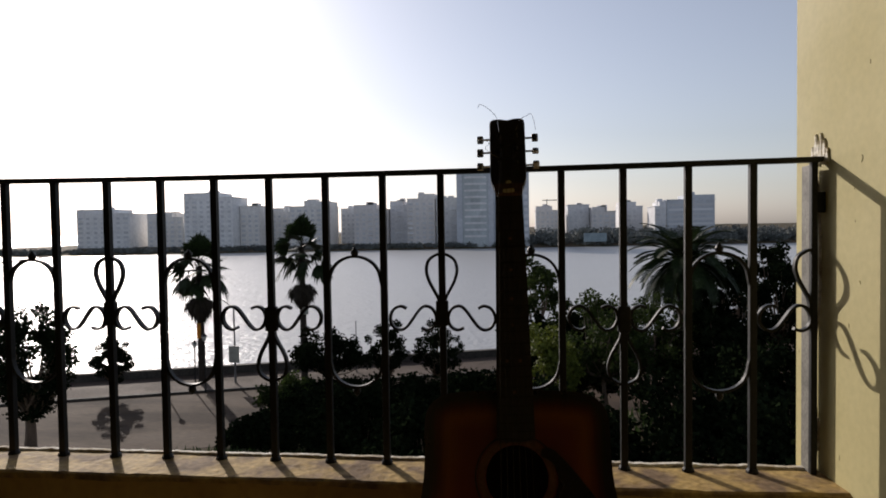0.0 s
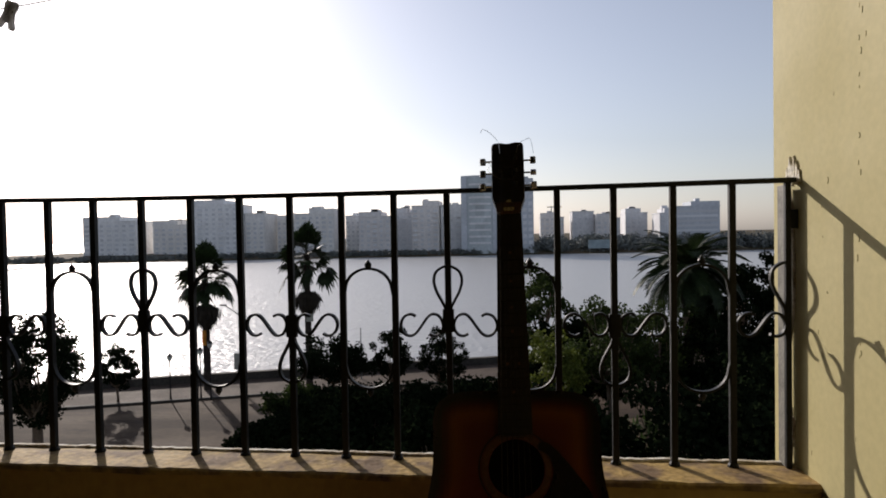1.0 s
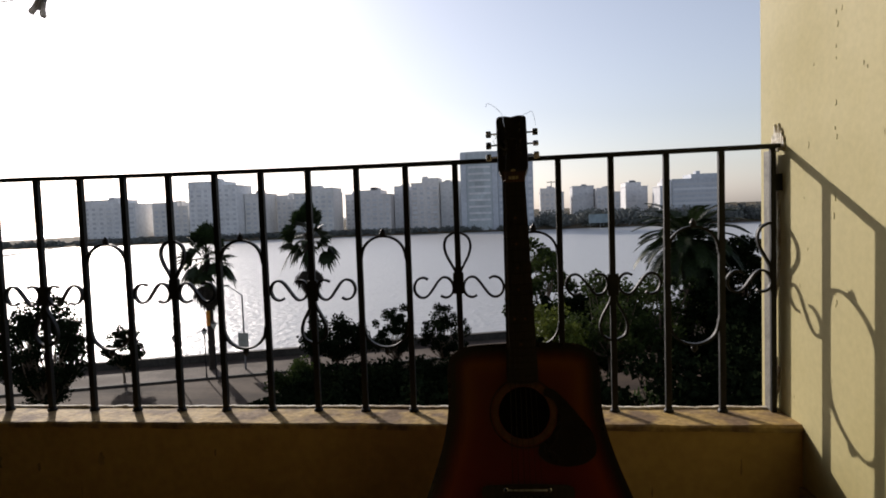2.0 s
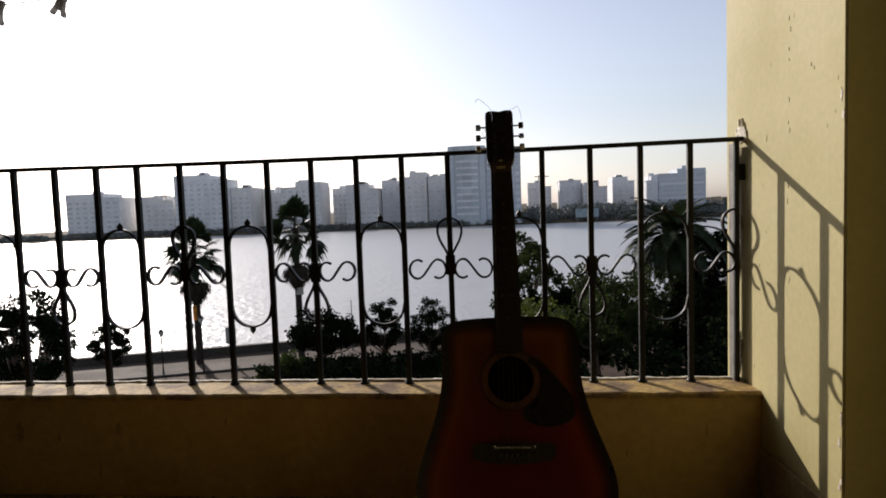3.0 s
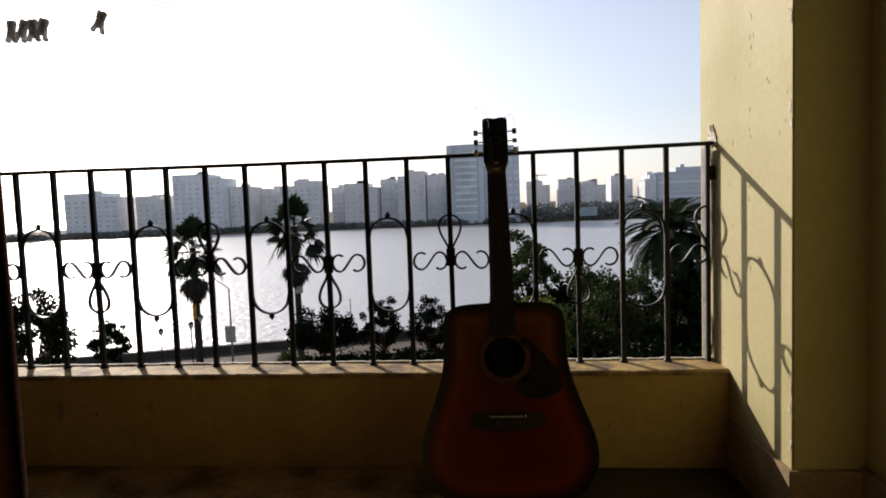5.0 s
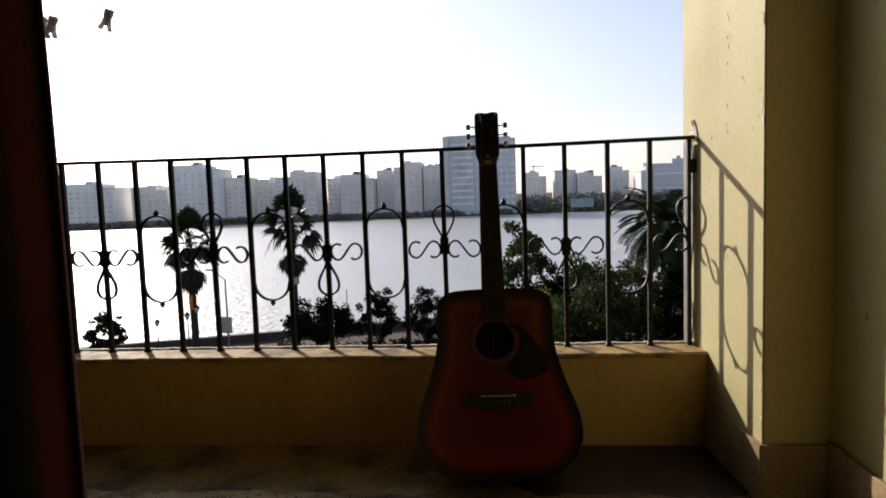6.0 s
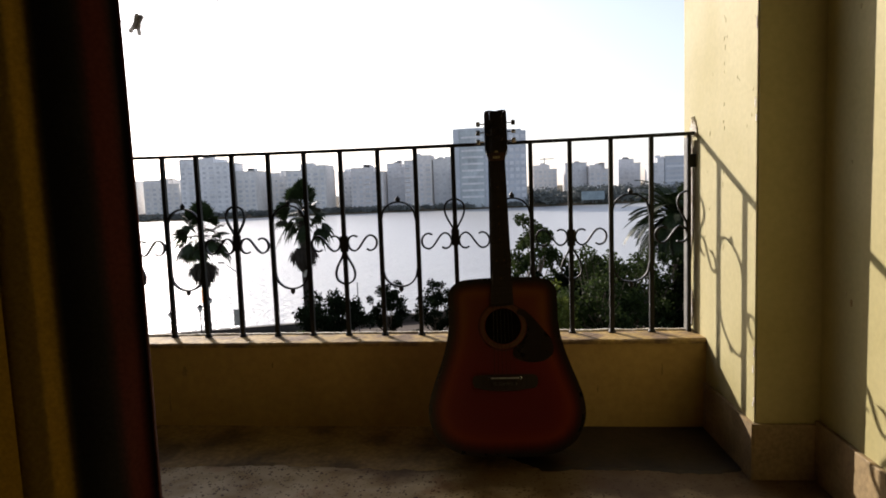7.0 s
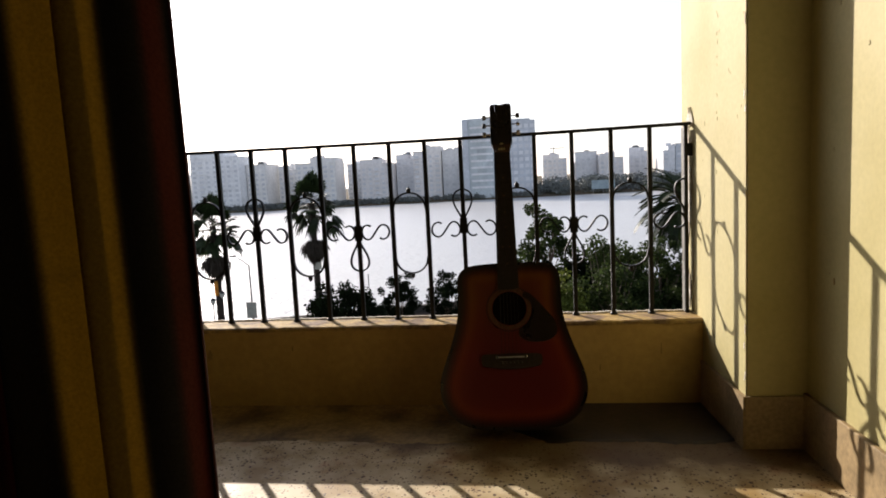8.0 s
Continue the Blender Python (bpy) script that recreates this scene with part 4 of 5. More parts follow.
def leaf_cloud(name, clumps, count, size, seed, mat, parent, droop=0.3):
    """Crown of many small bent leaves gathered in clumps (centre, radii)."""
    r = np.random.RandomState(seed)
    wts = np.array([c[1][0] * c[1][1] * c[1][2] for c in clumps]) ** 0.7
    pick = r.choice(len(clumps), count, p=wts / wts.sum())
    cen = np.array([c[0] for c in clumps])[pick]
    rad = np.array([c[1] for c in clumps])[pick]
    d = r.normal(size=(count, 3))
    d /= np.linalg.norm(d, axis=1)[:, None]
    p = cen + d * rad * (r.rand(count, 1) ** 0.45)
    ax = r.normal(size=(count, 3))
    ax[:, 2] -= droop
    ax /= np.linalg.norm(ax, axis=1)[:, None]
    sd = np.cross(ax, r.normal(size=(count, 3)))
    sd /= np.linalg.norm(sd, axis=1)[:, None] + 1e-9
    nn = np.cross(ax, sd)
    s = size * r.uniform(0.6, 1.3, (count, 1))
    w = 0.38
    v = np.stack([p, p + ax * s * 0.5 + sd * s * w + nn * s * 0.12, p + ax * s, p + ax * s * 0.5 - sd * s * w + nn * s * 0.12], 1).reshape(-1, 3)
    me = bpy.data.meshes.new(name)
    me.vertices.add(count * 4)
    me.vertices.foreach_set("co", v.ravel())
    me.loops.add(count * 4)
    me.loops.foreach_set("vertex_index", np.arange(count * 4))
    me.polygons.add(count)
    me.polygons.foreach_set("loop_start", np.arange(0, count * 4, 4))
    me.update(calc_edges=True)
    return placed(name, me, mat, parent)


def tree(label, x, y, height, width, seed, mat=LEAF_DARK, leaves=2200, size=0.30, trunk=0.18, crown_from=0.35, clumps=16, z=ZG, name="tree", flat=0.7):
    r = random.Random(seed)
    ob = thing(name, label, "tree", pose(x, y, z))
    bm = bmesh.new()
    lean = (r.uniform(-0.06, 0.06), r.uniform(-0.06, 0.06))
    fork = height * (crown_from + 0.12)
    tube([(lean[0] * fork * t + 0.05 * math.sin(t * 5 + seed), lean[1] * fork * t, -0.2 + (fork + 0.2) * t) for t in (0, 0.15, 0.4, 0.7, 1)], [trunk * k for k in (1.3, 1.0, 0.85, 0.75, 0.65)], 8, bm)
    groups = []
    mid_z, half_z = height * (1 + crown_from * 0.8) / 2, height * (1 - crown_from * 0.8) / 2
    base = Vector((lean[0] * fork, lean[1] * fork, fork * 0.95))
    for i in range(clumps * 3):
        a = 2 * math.pi * (i * 0.618 + r.uniform(-0.1, 0.1))
        up = 1 - 2 * ((i * 0.7549 + r.uniform(-0.05, 0.05)) % 1)
        k = r.uniform(0.35, 1.0) ** 0.6
        ring = math.sqrt(max(0.0, 1 - up * up)) * (0.75 if up < -0.5 else 1.0)
        uneven = 0.86 + 0.26 * noise.noise((math.cos(a) * 1.4 + seed, math.sin(a) * 1.4, up * 1.6))
        q = width * r.uniform(0.055, 0.105)
        c = Vector((lean[0] * mid_z + (width / 2 - q) * k * uneven * ring * math.cos(a), lean[1] * mid_z + (width / 2 - q) * k * uneven * ring * math.sin(a),
                    mid_z + (half_z - q * 0.8) * k * uneven * (up if up > 0 else up * flat)))
        groups.append((tuple(c), (q, q, q * 0.8)))
        if i % 2 == 0:
            midp = base.lerp(c, 0.5) + Vector((r.uniform(-0.03, 0.03), r.uniform(-0.03, 0.03), -0.03)) * height
            tube([base, midp, c], [trunk * 0.34, trunk * 0.18, trunk * 0.06], 5, bm)
    part("trunk", bm, BARK, ob)
    leaf_cloud("crown", groups, leaves, size, seed, mat, ob)
    return ob


def fan_palm(label, x, y, height, seed, skirt_top, scale=1.0):
    """Tall palm with fan leaves, a shaggy dead skirt below the crown and a slim ringed trunk."""
    r = random.Random(seed)
    ob = thing("palm_tree", label, "palm tree", pose(x, y, ZG))
    sway = r.uniform(-0.12, 0.12)
    top = height - 1.15 * scale

    def axis(z):
        return Vector((sway * math.sin(z / height * 2.2), 0.1 * math.sin(z / height * 3), z))
    zs = [top * i / 26 for i in range(27)]
    part("trunk", tube([axis(z - 0.3) for z in zs], [0.29 - 0.06 * i / 26 + (0.012 if i % 2 else 0) for i in range(27)], 10), PALM_BARK, ob)
    v, f = [], []

    def blade(p, d, side, length, width, drop):
        """Folded strip from p along d, drooping."""
        n0 = len(v)
        for t, w in ((0.0, 0.5), (0.45, 0.9), (0.75, 0.5), (1.0, 0.03)):
            c = p + d * length * t + Vector((0, 0, -drop * t * t * length))
            v.extend([c - side * width * w / 2, c + side * width * w / 2])
        for i in range(3):
            a = n0 + 2 * i
            f.append((a, a + 1, a + 3, a + 2))

    def fan(base, d, length, reach, droop, blades=21, spread=3.1, hang=0.0):
        """Long stalk and a webbed fan whose fingers part towards their tips."""
        d = d.normalized()
        side = d.cross(Vector((0, 0, 1)))
        side = side.normalized() if side.length > 0.05 else Vector((1, 0, 0))
        hub = base + d * reach + Vector((0, 0, -droop * 0.3 * reach))
        n0 = len(v)
        for p, w in ((base, 0.05), (base.lerp(hub, 0.5) + Vector((0, 0, 0.08)), 0.04), (hub, 0.035)):
            v.extend([p - side * w, p + side * w])
        f.extend([(n0, n0 + 1, n0 + 3, n0 + 2), (n0 + 2, n0 + 3, n0 + 5, n0 + 4)])
        d = (d + Vector((0, 0, -hang))).normalized()
        roll = Matrix.Rotation(r.uniform(-0.9, 0.9), 3, d)
        side = roll @ (side - d * side.dot(d)).normalized()
        up = side.cross(d)
        for i in range(blades):
            a = (i / (blades - 1) - 0.5) * spread
            dd = (d * math.cos(a) + side * math.sin(a) + up * 0.30 * math.cos(a)).normalized()
            sd = (side * math.cos(a) - d * math.sin(a)).normalized()
            blade(hub, dd, sd, length * (1 - 0.18 * abs(a)) * r.uniform(0.8, 1.12), 0.19 * scale, droop * r.uniform(0.6, 1.4))

    crown = axis(top)
    for i in range(28):
        a = i * 2.39996 + r.uniform(-0.25, 0.25)
        k = i / 27
        el = 1.45 - 1.65 * k + r.uniform(-0.1, 0.1)
        d = Vector((math.cos(a) * math.cos(el), math.sin(a) * math.cos(el), math.sin(el)))
        grow = 0.72 + 0.30 * k
        fan(crown + Vector((0, 0, (0.2 - 0.7 * k) * scale)), d, 0.78 * scale * r.uniform(0.8, 1.15), 0.86 * grow * scale * r.uniform(0.85, 1.1), 0.10 + 0.30 * k, hang=0.3 * k)
    placed("crown", raw("crown", v, f), LEAF_PALM, ob)
    # stubs of cut stalks round the top of the trunk
    v, f = [], []
    for i in range(170):
        a, k = r.uniform(0, 6.283), r.random()
        b = axis(top + (0.15 - 1.55 * k) * scale) + Vector((math.cos(a), math.sin(a), 0)) * 0.2
        d = Vector((math.cos(a), math.sin(a), r.uniform(-0.3, 0.9))).normalized()
        blade(b, d, Vector((-math.sin(a), math.cos(a), 0)), r.uniform(0.25, 0.5) * (1.3 - 0.7 * k), 0.2, 0.3)
    placed("leaf_stubs", raw("leaf_stubs", v, f), STRAW, ob, "dark stubs of cut leaf stalks")
    # older leaves hang apart from one another under the crown
    v, f = [], []
    for i in range(10):
        a = i * 2.39996 + r.uniform(-0.3, 0.3)
        b = axis(top - r.uniform(0.3, 0.8) * scale)
        d = Vector((math.cos(a), math.sin(a), r.uniform(-0.4, 0.05)))
        fan(b, d, 0.72 * scale * r.uniform(0.8, 1.15), 1.02 * scale * r.uniform(0.8, 1.1), 0.6, 13, 2.2, hang=1.6)
    placed("hanging_leaves", raw("hanging_leaves", v, f), LEAF_PALM, ob, "drooping older leaves under the crown")
    # dead skirt: shaggy bundle, widest near its top
    v, f = [], []
    for i in range(1300):
        a = r.uniform(0, 6.283)
        k = r.random()
        c = axis(skirt_top - 1.75 * k)
        girth = 0.55 + 2.2 * k if k < 0.25 else 1.10 - 1.05 * (k - 0.25) / 0.75
        rad = 0.14 + girth * math.sqrt(r.uniform(0.05, 1.0))
        b = c + Vector((math.cos(a), math.sin(a), 0)) * rad
        inward = 0.25 - 0.8 * k + r.uniform(-0.4, 0.4)
        d = Vector((math.cos(a) * inward, math.sin(a) * inward, -1)).normalized()
        blade(b, d, Vector((-math.sin(a), math.cos(a), 0)), r.uniform(0.35, 1.0), 0.15, 0.0)
    placed("dead_skirt", raw("dead_skirt", v, f), STRAW, ob, "shaggy brown skirt of dead leaves")
    if seed == 3:
        part("banner", box(-0.16, 0.16, -0.36, -0.33, 3.7, 4.9, 0.01), BANNER, ob, "narrow orange cloth banner tied to the trunk")
    if seed == 8:
        part("sign_board", box(-0.1, 0.5, -0.28, -0.22, 5.3, 5.9, 0.01), SIGN, ob, "small faded board on the trunk")
    return ob


def date_palm(label, x, y, height, seed, length=3.1, fronds=62):
    """Feather palm: arching fronds with paired leaflets."""
    r = random.Random(seed)
    ob = thing("palm_tree", label, "palm tree", pose(x, y, ZG))
    part("trunk", tube([(0.06 * math.sin(i), 0, -0.2 + (height + 0.2) * i / 20) for i in range(21)], [0.30 + (0.03 if i % 2 else -0.01) for i in range(21)], 10), PALM_BARK, ob)
    v, f = [], []
    for i in range(fronds):
        a = i * 2.39996
        el = 1.35 - 1.9 * (i / (fronds - 1))
        L = length * r.uniform(0.85, 1.1)
        h = Vector((math.cos(a), math.sin(a), 0))
        side = Vector((-math.sin(a), math.cos(a), 0))
        pts = []
        p = Vector((0, 0, height))
        e = el
        for k in range(15):
            pts.append((p.copy(), e))
            p = p + (h * math.cos(e) + Vector((0, 0, math.sin(e)))) * (L / 14)
            e -= 0.085 + 0.02 * r.random()
        for k in range(14):
            (pa, ea), (pb, _) = pts[k], pts[k + 1]
            w = 0.035 * (1 - k / 15)
            n0 = len(v)
            v.extend([pa - side * w, pa + side * w, pb + side * w * 0.9, pb - side * w * 0.9])
            f.append((n0, n0 + 1, n0 + 2, n0 + 3))
            if k < 2:
                continue
            tang = (pb - pa).normalized()
            up = side.cross(tang)
            for q in (0.0, 0.33, 0.67):
                c = pa.lerp(pb, q)
                ll = 0.62 * math.sin(math.pi * (k + 1) / 16) ** 0.6 * r.uniform(0.8, 1.1)
                for s in (1, -1):
                    d = (side * s * 0.75 + tang * 0.6 + up * 0.15 * -1).normalized()
                    n0 = len(v)
                    t2 = tang * 0.036
                    v.extend([c - t2, c + t2, c + d * ll * 0.6 + t2, c + d * ll + Vector((0, 0, -0.06)), c + d * ll * 0.6 - t2])
                    f.append((n0, n0 + 1, n0 + 2, n0 + 3, n0 + 4))
    placed("crown", raw("crown", v, f), LEAF_PALM, ob)
    return ob


fan_palm("tall fan palm with a shaggy skirt beside the lake", -25.2, 46.0, 11.5, 3, 6.9, 1.6)
fan_palm("tall fan palm with drooping leaves beside the lake", -17.5, 48.0, 12.9, 8, 7.7, 1.6)
date_palm("feathery date palm among dark trees", 8.3, 33.0, 10.1, 5, 3.2)
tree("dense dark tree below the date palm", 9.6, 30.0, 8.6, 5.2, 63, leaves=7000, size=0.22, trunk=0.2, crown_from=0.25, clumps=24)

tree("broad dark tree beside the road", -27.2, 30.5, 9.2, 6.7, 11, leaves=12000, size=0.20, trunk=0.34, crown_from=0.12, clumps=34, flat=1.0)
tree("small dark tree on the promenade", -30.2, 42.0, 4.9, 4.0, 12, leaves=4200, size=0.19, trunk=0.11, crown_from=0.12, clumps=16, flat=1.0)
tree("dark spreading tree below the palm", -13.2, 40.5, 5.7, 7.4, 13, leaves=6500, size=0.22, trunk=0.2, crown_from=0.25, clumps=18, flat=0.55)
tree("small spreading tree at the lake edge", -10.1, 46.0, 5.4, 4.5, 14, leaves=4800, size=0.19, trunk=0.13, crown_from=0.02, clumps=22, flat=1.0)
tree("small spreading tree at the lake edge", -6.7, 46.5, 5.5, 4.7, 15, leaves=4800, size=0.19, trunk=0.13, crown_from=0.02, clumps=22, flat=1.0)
tree("dark leafy tree with drooping twigs", 0.9, 36.0, 10.9, 5.4, 16, LEAF_MID, leaves=6500, size=0.20, trunk=0.2, crown_from=0.45, clumps=20, flat=1.1)
tree("airy light green tree", 3.6, 29.0, 9.8, 6.8, 17, LEAF_MID, leaves=6500, size=0.17, trunk=0.15, crown_from=0.4, clumps=20)
tree("airy light green tree", 1.2, 27.0, 8.7, 5.0, 18, LEAF_LIME, leaves=6500, size=0.17, trunk=0.15, crown_from=0.35, clumps=18)
tree("airy light green tree", 6.3, 31.0, 9.6, 6.4, 19, LEAF_MID, leaves=6000, size=0.17, trunk=0.15, crown_from=0.4, clumps=18)
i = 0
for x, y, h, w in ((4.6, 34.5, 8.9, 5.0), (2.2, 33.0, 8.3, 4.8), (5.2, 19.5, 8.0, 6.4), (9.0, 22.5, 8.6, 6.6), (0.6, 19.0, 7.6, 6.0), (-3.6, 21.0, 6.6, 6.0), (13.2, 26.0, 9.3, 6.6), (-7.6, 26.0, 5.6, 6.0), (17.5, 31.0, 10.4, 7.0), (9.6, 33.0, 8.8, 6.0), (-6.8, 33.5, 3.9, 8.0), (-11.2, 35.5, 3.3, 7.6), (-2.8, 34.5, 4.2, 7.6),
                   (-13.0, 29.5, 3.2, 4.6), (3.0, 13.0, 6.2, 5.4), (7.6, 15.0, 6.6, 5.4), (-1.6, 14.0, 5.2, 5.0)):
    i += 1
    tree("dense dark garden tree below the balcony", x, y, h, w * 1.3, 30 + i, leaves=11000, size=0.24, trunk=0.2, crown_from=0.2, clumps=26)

tree("low olive green shrub beside the road", -14.4, 36.0, 3.6, 5.4, 64, LEAF_MID, leaves=5200, size=0.2, trunk=0.12, crown_from=0.1, clumps=18, flat=1.0)
tree("tall dark tree behind the date palms", 11.2, 35.0, 11.3, 6.4, 61, leaves=9500, size=0.22, trunk=0.22, crown_from=0.35, clumps=24, flat=1.0)
tree("tall dark tree behind the date palms", 14.2, 37.0, 12.0, 7.0, 62, leaves=9500, size=0.22, trunk=0.22, crown_from=0.35, clumps=24, flat=1.0)

# low lawn and scrub on the near side of the road


def tufts(name, x0, x1, y0, y1, count, h, seed, label):
    r = np.random.RandomState(seed)
    p = np.column_stack([r.uniform(x0, x1, count), r.uniform(y0, y1, count), np.full(count, ZG)])
    p = p[p[:, 1] < 58.1 + 0.347 * p[:, 0] - 20.3]
    c = len(p)
    a = r.uniform(0, 6.283, c)
    s = np.column_stack([np.cos(a), np.sin(a), np.zeros(c)]) * 0.10
    tip = np.column_stack([r.normal(0, 0.12, c), r.normal(0, 0.12, c), h * r.uniform(0.5, 1.2, c)])
    v = np.stack([p - s, p + s, p + tip], 1).reshape(-1, 3)
    me = raw(name, v.tolist(), [(3 * k, 3 * k + 1, 3 * k + 2) for k in range(c)])
    return tagged(placed(name, me, GRASS), label, "grass", kind="stuff")


tufts("grass", -24, 24, 8, 46, 26000, 0.45, 7, "rough green grass under the garden trees")

# ---- street furniture ----
lamp = thing("street_lamp", "grey street lamp with a long slanting arm", "street lamp", pose(-22.45, 46.0, ZG + 0.16))
part("pole", tube([(0, 0, 0), (0, 0, 3.0), (0, 0, 5.9)], [0.09, 0.075, 0.06], 8), POLE, lamp)
part("arm", tube([(0, 0, 5.88), (-0.5, 0, 6.25), (-1.1, 0, 6.65)], [0.045, 0.04, 0.035], 6), POLE, lamp)
part("lamp_head", box(-1.55, -1.05, -0.10, 0.10, 6.63, 6.75, 0.03), POLE, lamp)
part("sign_board", box(-0.45, 0.40, -0.13, -0.09, 1.6, 2.9, 0.01), SIGN, lamp, "faded green sign board")
for x, y, h in ((-23.4, 43.0, 4.2), (-24.4, 43.4, 3.6), (-26.6, 43.0, 3.2)):
    pl = thing("promenade_lamp", "black promenade lamp with a lantern head", "street lamp", pose(x, y, ZG + 0.16), group="promenade lamps")
    part("pole", tube([(0, 0, 0), (0, 0, 0.5), (0, 0, h - 0.4)], [0.08, 0.05, 0.04], 8), IRON, pl)
    part("lantern", lathe([(0.05, h - 0.42), (0.17, h - 0.2), (0.20, h - 0.02), (0.12, h)], 8), GLASS_LAMP, pl)
    part("cap", lathe([(0.24, h - 0.01), (0.12, h + 0.10), (0.02, h + 0.22)], 8), IRON, pl)
mast = thing("mast", "slim grey mast at the lake edge", "pole", pose(-13.7, 50.0, ZG + 0.16))
part("pole", tube([(0, 0, 0), (0, 0, 4.3)], [0.06, 0.04], 8), POLE, mast)

# ---- far shore: woods and buildings ----


def woods(name, x0, x1, back, height, count, seed, label, leaves, size):
    r = np.random.RandomState(seed)
    groups = []
    for i in range(count):
        x = r.uniform(x0, x1)
        h = height * r.uniform(0.5, 1.15)
        y = far_shore(x) + r.uniform(3, back)
        groups.append(((x, y, ZW + 0.6 + h * 0.5), (h * r.uniform(0.4, 0.8), h * 0.4, h * 0.52)))
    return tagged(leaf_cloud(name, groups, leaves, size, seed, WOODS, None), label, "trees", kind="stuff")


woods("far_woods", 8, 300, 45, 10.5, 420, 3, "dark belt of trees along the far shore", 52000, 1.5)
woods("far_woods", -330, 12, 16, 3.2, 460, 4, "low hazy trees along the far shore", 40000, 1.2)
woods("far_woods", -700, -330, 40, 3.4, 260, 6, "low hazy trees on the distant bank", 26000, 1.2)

pane_me = mesh_of("window", box(-0.5, 0.5, -0.06, 0.06, -0.5, 0.5))
BUILDINGS = [  # x0, x1, roof, y, facade, storey columns
    (-296.5, -258.1, 17.2, 400, 0, 7), (-251.5, -225.5, 14.2, 410, 1, 5), (-219.1, -185.1, 26.8, 400, 0, 7), (-184.5, -170.9, 17.9, 410, 1, 3), (-170.0, -155.0, 16.8, 430, 1, 4),
    (-151.6, -124.2, 20.2, 415, 1, 6), (-122.7, -111.9, 15.9, 440, 0, 3), (-109.3, -86.8, 17.7, 425, 3, 5), (-86.0, -73.3, 20.2, 435, 2, 3), (-71.3, -52.9, 24.0, 420, 3, 4),
    (-52.2, -38.0, 21.3, 425, 2, 3), (16.2, 33.4, 15.8, 470, 3, 5), (39.5, 54.9, 16.5, 470, 2, 4), (55.5, 72.2, 14.2, 460, 3, 4), (79.1, 94.9, 18.1, 480, 2, 4), (95.0, 102.6, 16.4, 440, 2, 2), (103.0, 134.0, 20.6, 440, 4, 0)]
for bi, (x0, x1, top, y, fac, cols) in enumerate(BUILDINGS):
    r = random.Random(100 + bi)
    w, hgt = x1 - x0, top - ZW - 1
    ob = thing("apartment_building", "hazy %s apartment block on the far shore" % ("white", "cream", "grey", "pinkish", "blue and white")[fac], "building", pose((x0 + x1) / 2, y, ZW + 1))
    mat = FACADES[fac]
    step = r.choice((0.55, 0.7, -0.6, 0.0))
    part("wall", box(-w / 2, w / 2, 0, 24, -2, hgt - (3 if step else 0)), mat, ob)
    if step:
        xa = -w / 2 if step > 0 else w / 2 - w * -step
        part("upper_storey", box(xa, xa + w * abs(step), 0.02, 22, hgt - 3, hgt), mat, ob)
    part("roof", box(-w / 2 - 0.4, w / 2 + 0.4, -0.4, 24.4, hgt - (3.5 if step else 0.5), hgt - (2.95 if step else -0.1)), mat, ob)
    for _ in range(r.randint(1, 3)):
        hx = r.uniform(-w * 0.32, w * 0.32) * (0.5 if step else 1)
        part("roof_house", box(hx - r.uniform(1.2, 2.6), hx + r.uniform(1.2, 2.6), 5, 11, hgt - 3, hgt + r.uniform(0.6, 2.2)), mat, ob)
    floors = int((hgt - 4) / 3.2)
    for fl in range(floors):
        z = 2.2 + 3.2 * fl
        if cols == 0:
            placed("window", pane_me, BAND_GLASS, ob, shift=pose(0, -0.02, z + 0.6) @ Matrix.Diagonal((w * 0.93, 1, 1.5, 1)))
            continue
        for c in range(cols):
            cx = -w / 2 + w * (c + 0.5) / cols
            ww = w / cols * (0.42 if (c + bi) % 3 else 0.62)
            placed("window", pane_me, PANE, ob, shift=pose(cx, -0.02, z + 0.6) @ Matrix.Diagonal((ww, 1, 1.5, 1)))
            if (c + bi) % 3 == 0:
                part("balcony", box(cx - ww / 2 - 0.2, cx + ww / 2 + 0.2, -1.1, 0.0, z - 0.75, z - 0.15), mat, ob)

# the tall tower: a bow-fronted wing with pale floor bands, and a plainer wing set back beside it
tower = thing("office_tower", "tall tower with a curved glazed front and pale bands", "building", pose(-12.7, 398, ZW + 1))
tt = 37.2 - ZW - 1


def bow(xa, xb, y, rise, back):
    """Plan with a convex front towards the lake."""
    front = [(xa + (xb - xa) * i / 12, y - rise * math.sin(math.pi * i / 12)) for i in range(13)]
    return front + [(xb, y + back), (xa, y + back)]


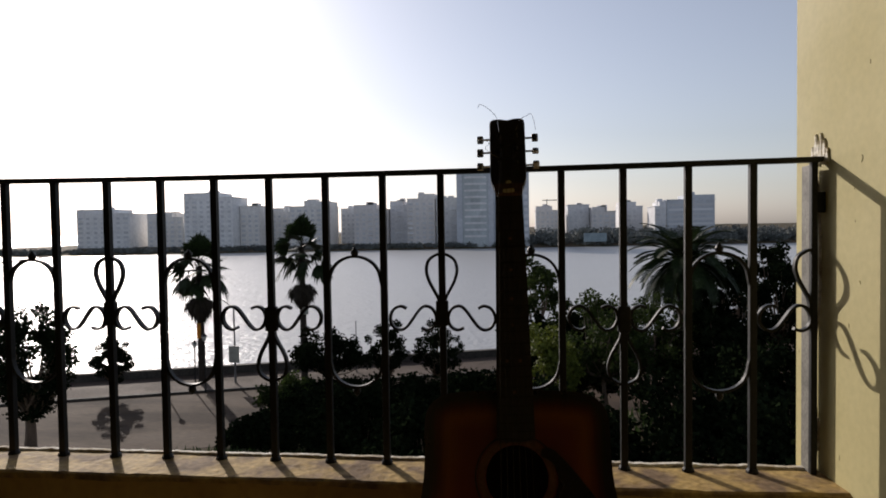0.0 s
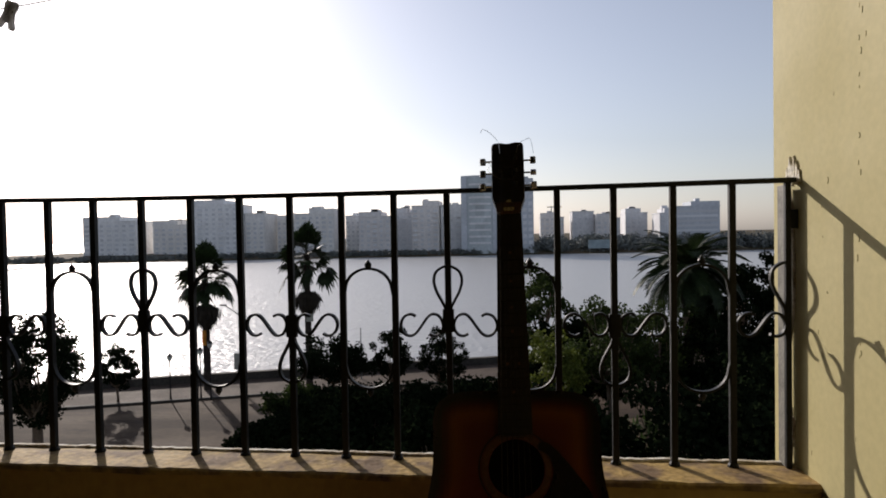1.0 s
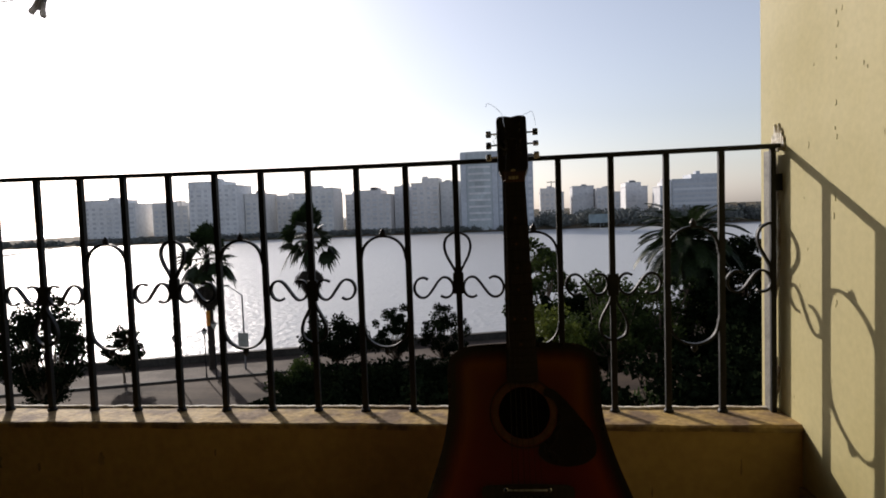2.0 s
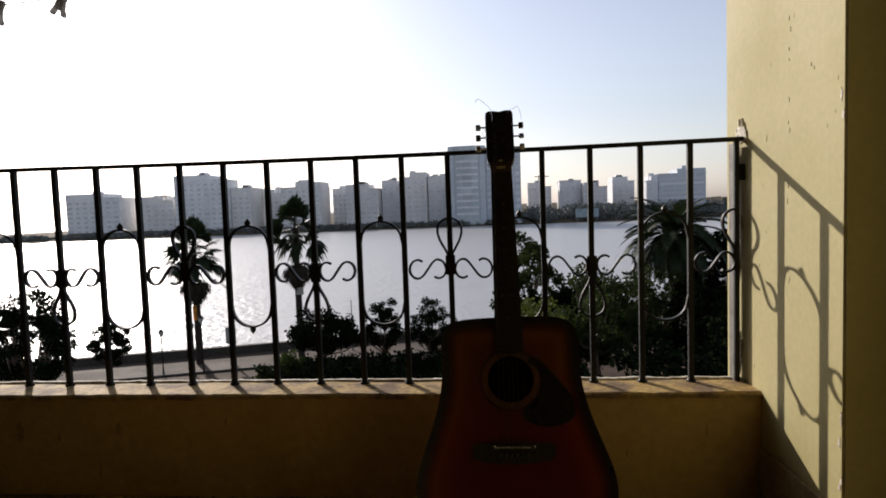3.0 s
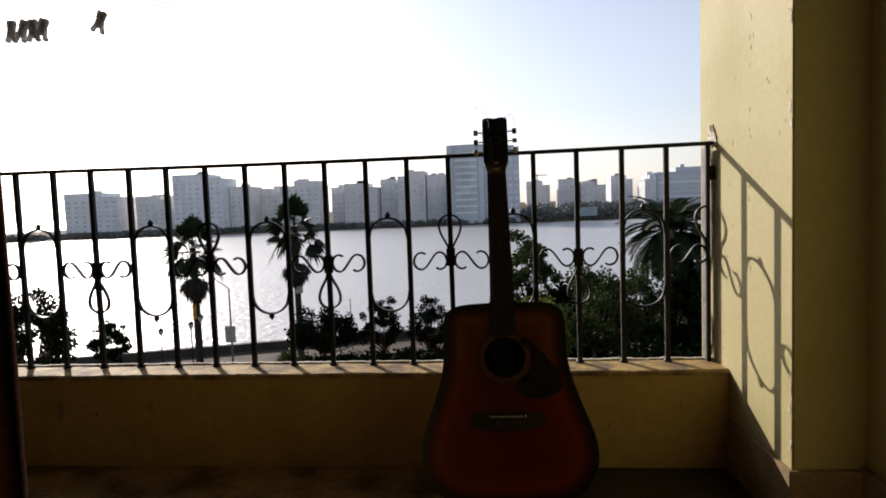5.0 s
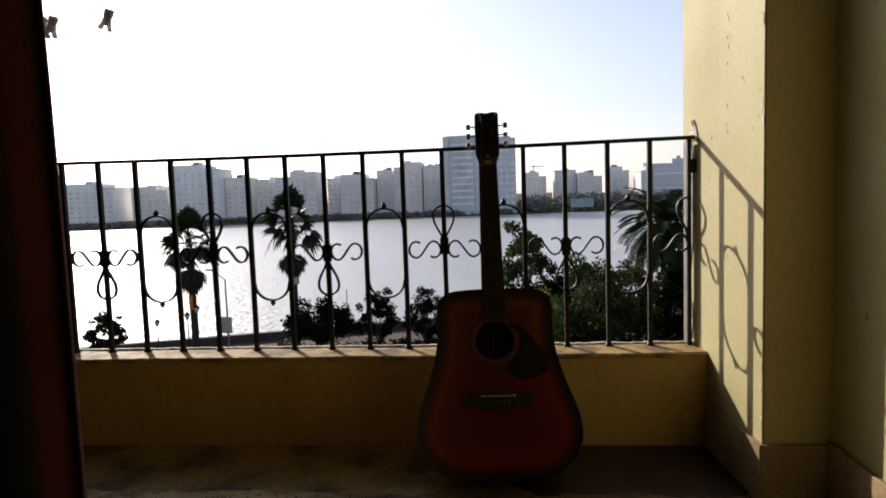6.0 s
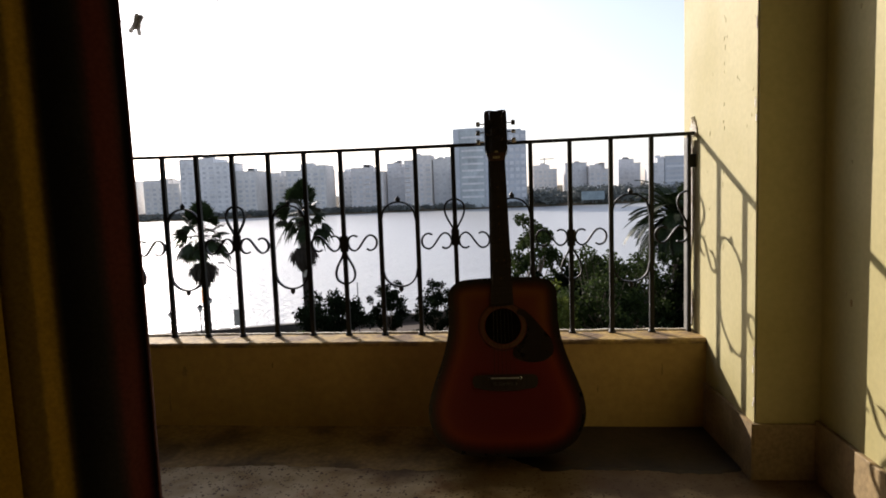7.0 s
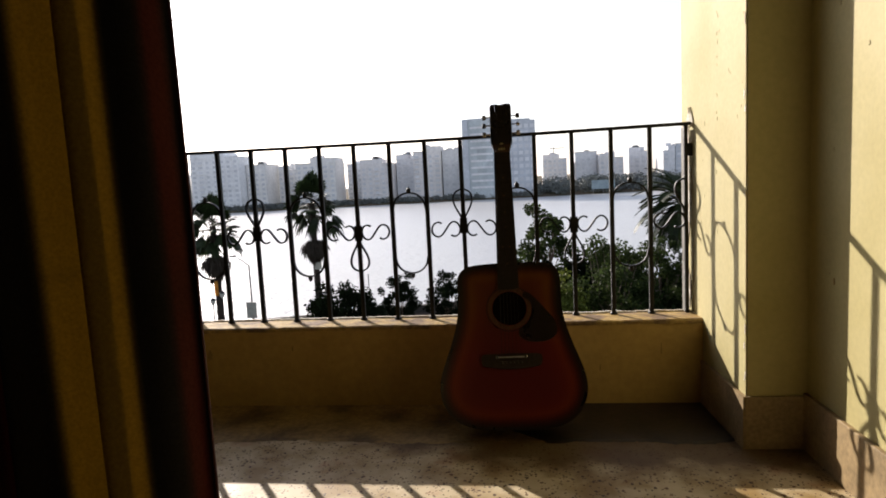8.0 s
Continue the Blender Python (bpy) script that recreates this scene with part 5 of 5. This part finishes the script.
wing = part("wing", prism(bow(-22.7, 0.0, 0.0, 3.0, 24), -2, tt), GLAZING, tower, "curved wing with pale floor bands")
part("roof", prism(bow(-23.0, 0.3, -0.2, 3.0, 24.5), tt - 0.5, tt + 0.7), FACADES[4], wing)
part("corner_pier", box(-23.0, -19.4, -1.8, 4, -2, tt - 0.5), FACADES[4], wing)
part("corner_pier", box(-3.2, 0.25, -1.8, 4, -2, tt - 0.5), FACADES[4], wing)
for k in range(int(tt / 4.1) - 1):
    z = 6.0 + 4.1 * k
    part("floor_band", prism(bow(-19.3, -3.3, -1.2, 2.4, 3), z, z + 1.3), FACADES[2], wing)
    part("window", prism(bow(-19.3, -3.3, -0.9, 2.2, 3), z + 1.3, z + 4.1), GLAZING, wing)
wing = part("wing", box(0.4, 22.4, 3.0, 28, -2, tt - 1.4), FACADES[4], tower, "plain set-back wing")
part("roof", box(0.2, 19.4, 2.8, 28.2, tt - 1.4, tt - 0.4), FACADES[4], wing)
for k in range(int(tt / 4.1) - 1):
    for c in range(6):
        placed("window", pane_me, BAND_GLASS, wing, shift=pose(2.4 + 3.6 * c, 3.0, 6.5 + 4.1 * k) @ Matrix.Diagonal((2.5, 1, 2.3, 1)))
crane = thing("tower_crane", "distant slim tower crane above the roofs", "crane", pose(26.0, 500, ZW + 1))
part("mast", box(-0.35, 0.35, -0.35, 0.35, 0, 33.5), POLE, crane)
part("jib", box(-3.5, 8.0, -0.3, 0.3, 32.2, 32.9), POLE, crane)
causeway = thing("causeway", "low stone causeway running out into the lake", "causeway", pose(-240, 300, ZW))
for x0, y0, x1, y1 in ((16, -60, -46, 80), (40, -90, -20, -70)):
    d = Vector((x1 - x0, y1 - y0, 0))
    mid = Vector(((x0 + x1) / 2, (y0 + y1) / 2, 0))
    part("bank", box(-d.length / 2, d.length / 2, -1.2, 1.2, -2.5, 0.55, 0.3), STONE, causeway, shift=Matrix.Translation(mid) @ pose(0, 0, 0, 0, 0, math.degrees(math.atan2(d.y, d.x))))
hoard = thing("hoarding", "pale blue hoarding among the far trees", "hoarding", pose(50.0, 398, ZW + 1))
part("panel", box(-7, 7, -0.15, 0.15, 2.2, 7.5), HOARDING, hoard)
for x in (-6, 0, 6):
    part("post", box(x - 0.15, x + 0.15, 0.16, 0.5, -1, 7.2), POLE, hoard)
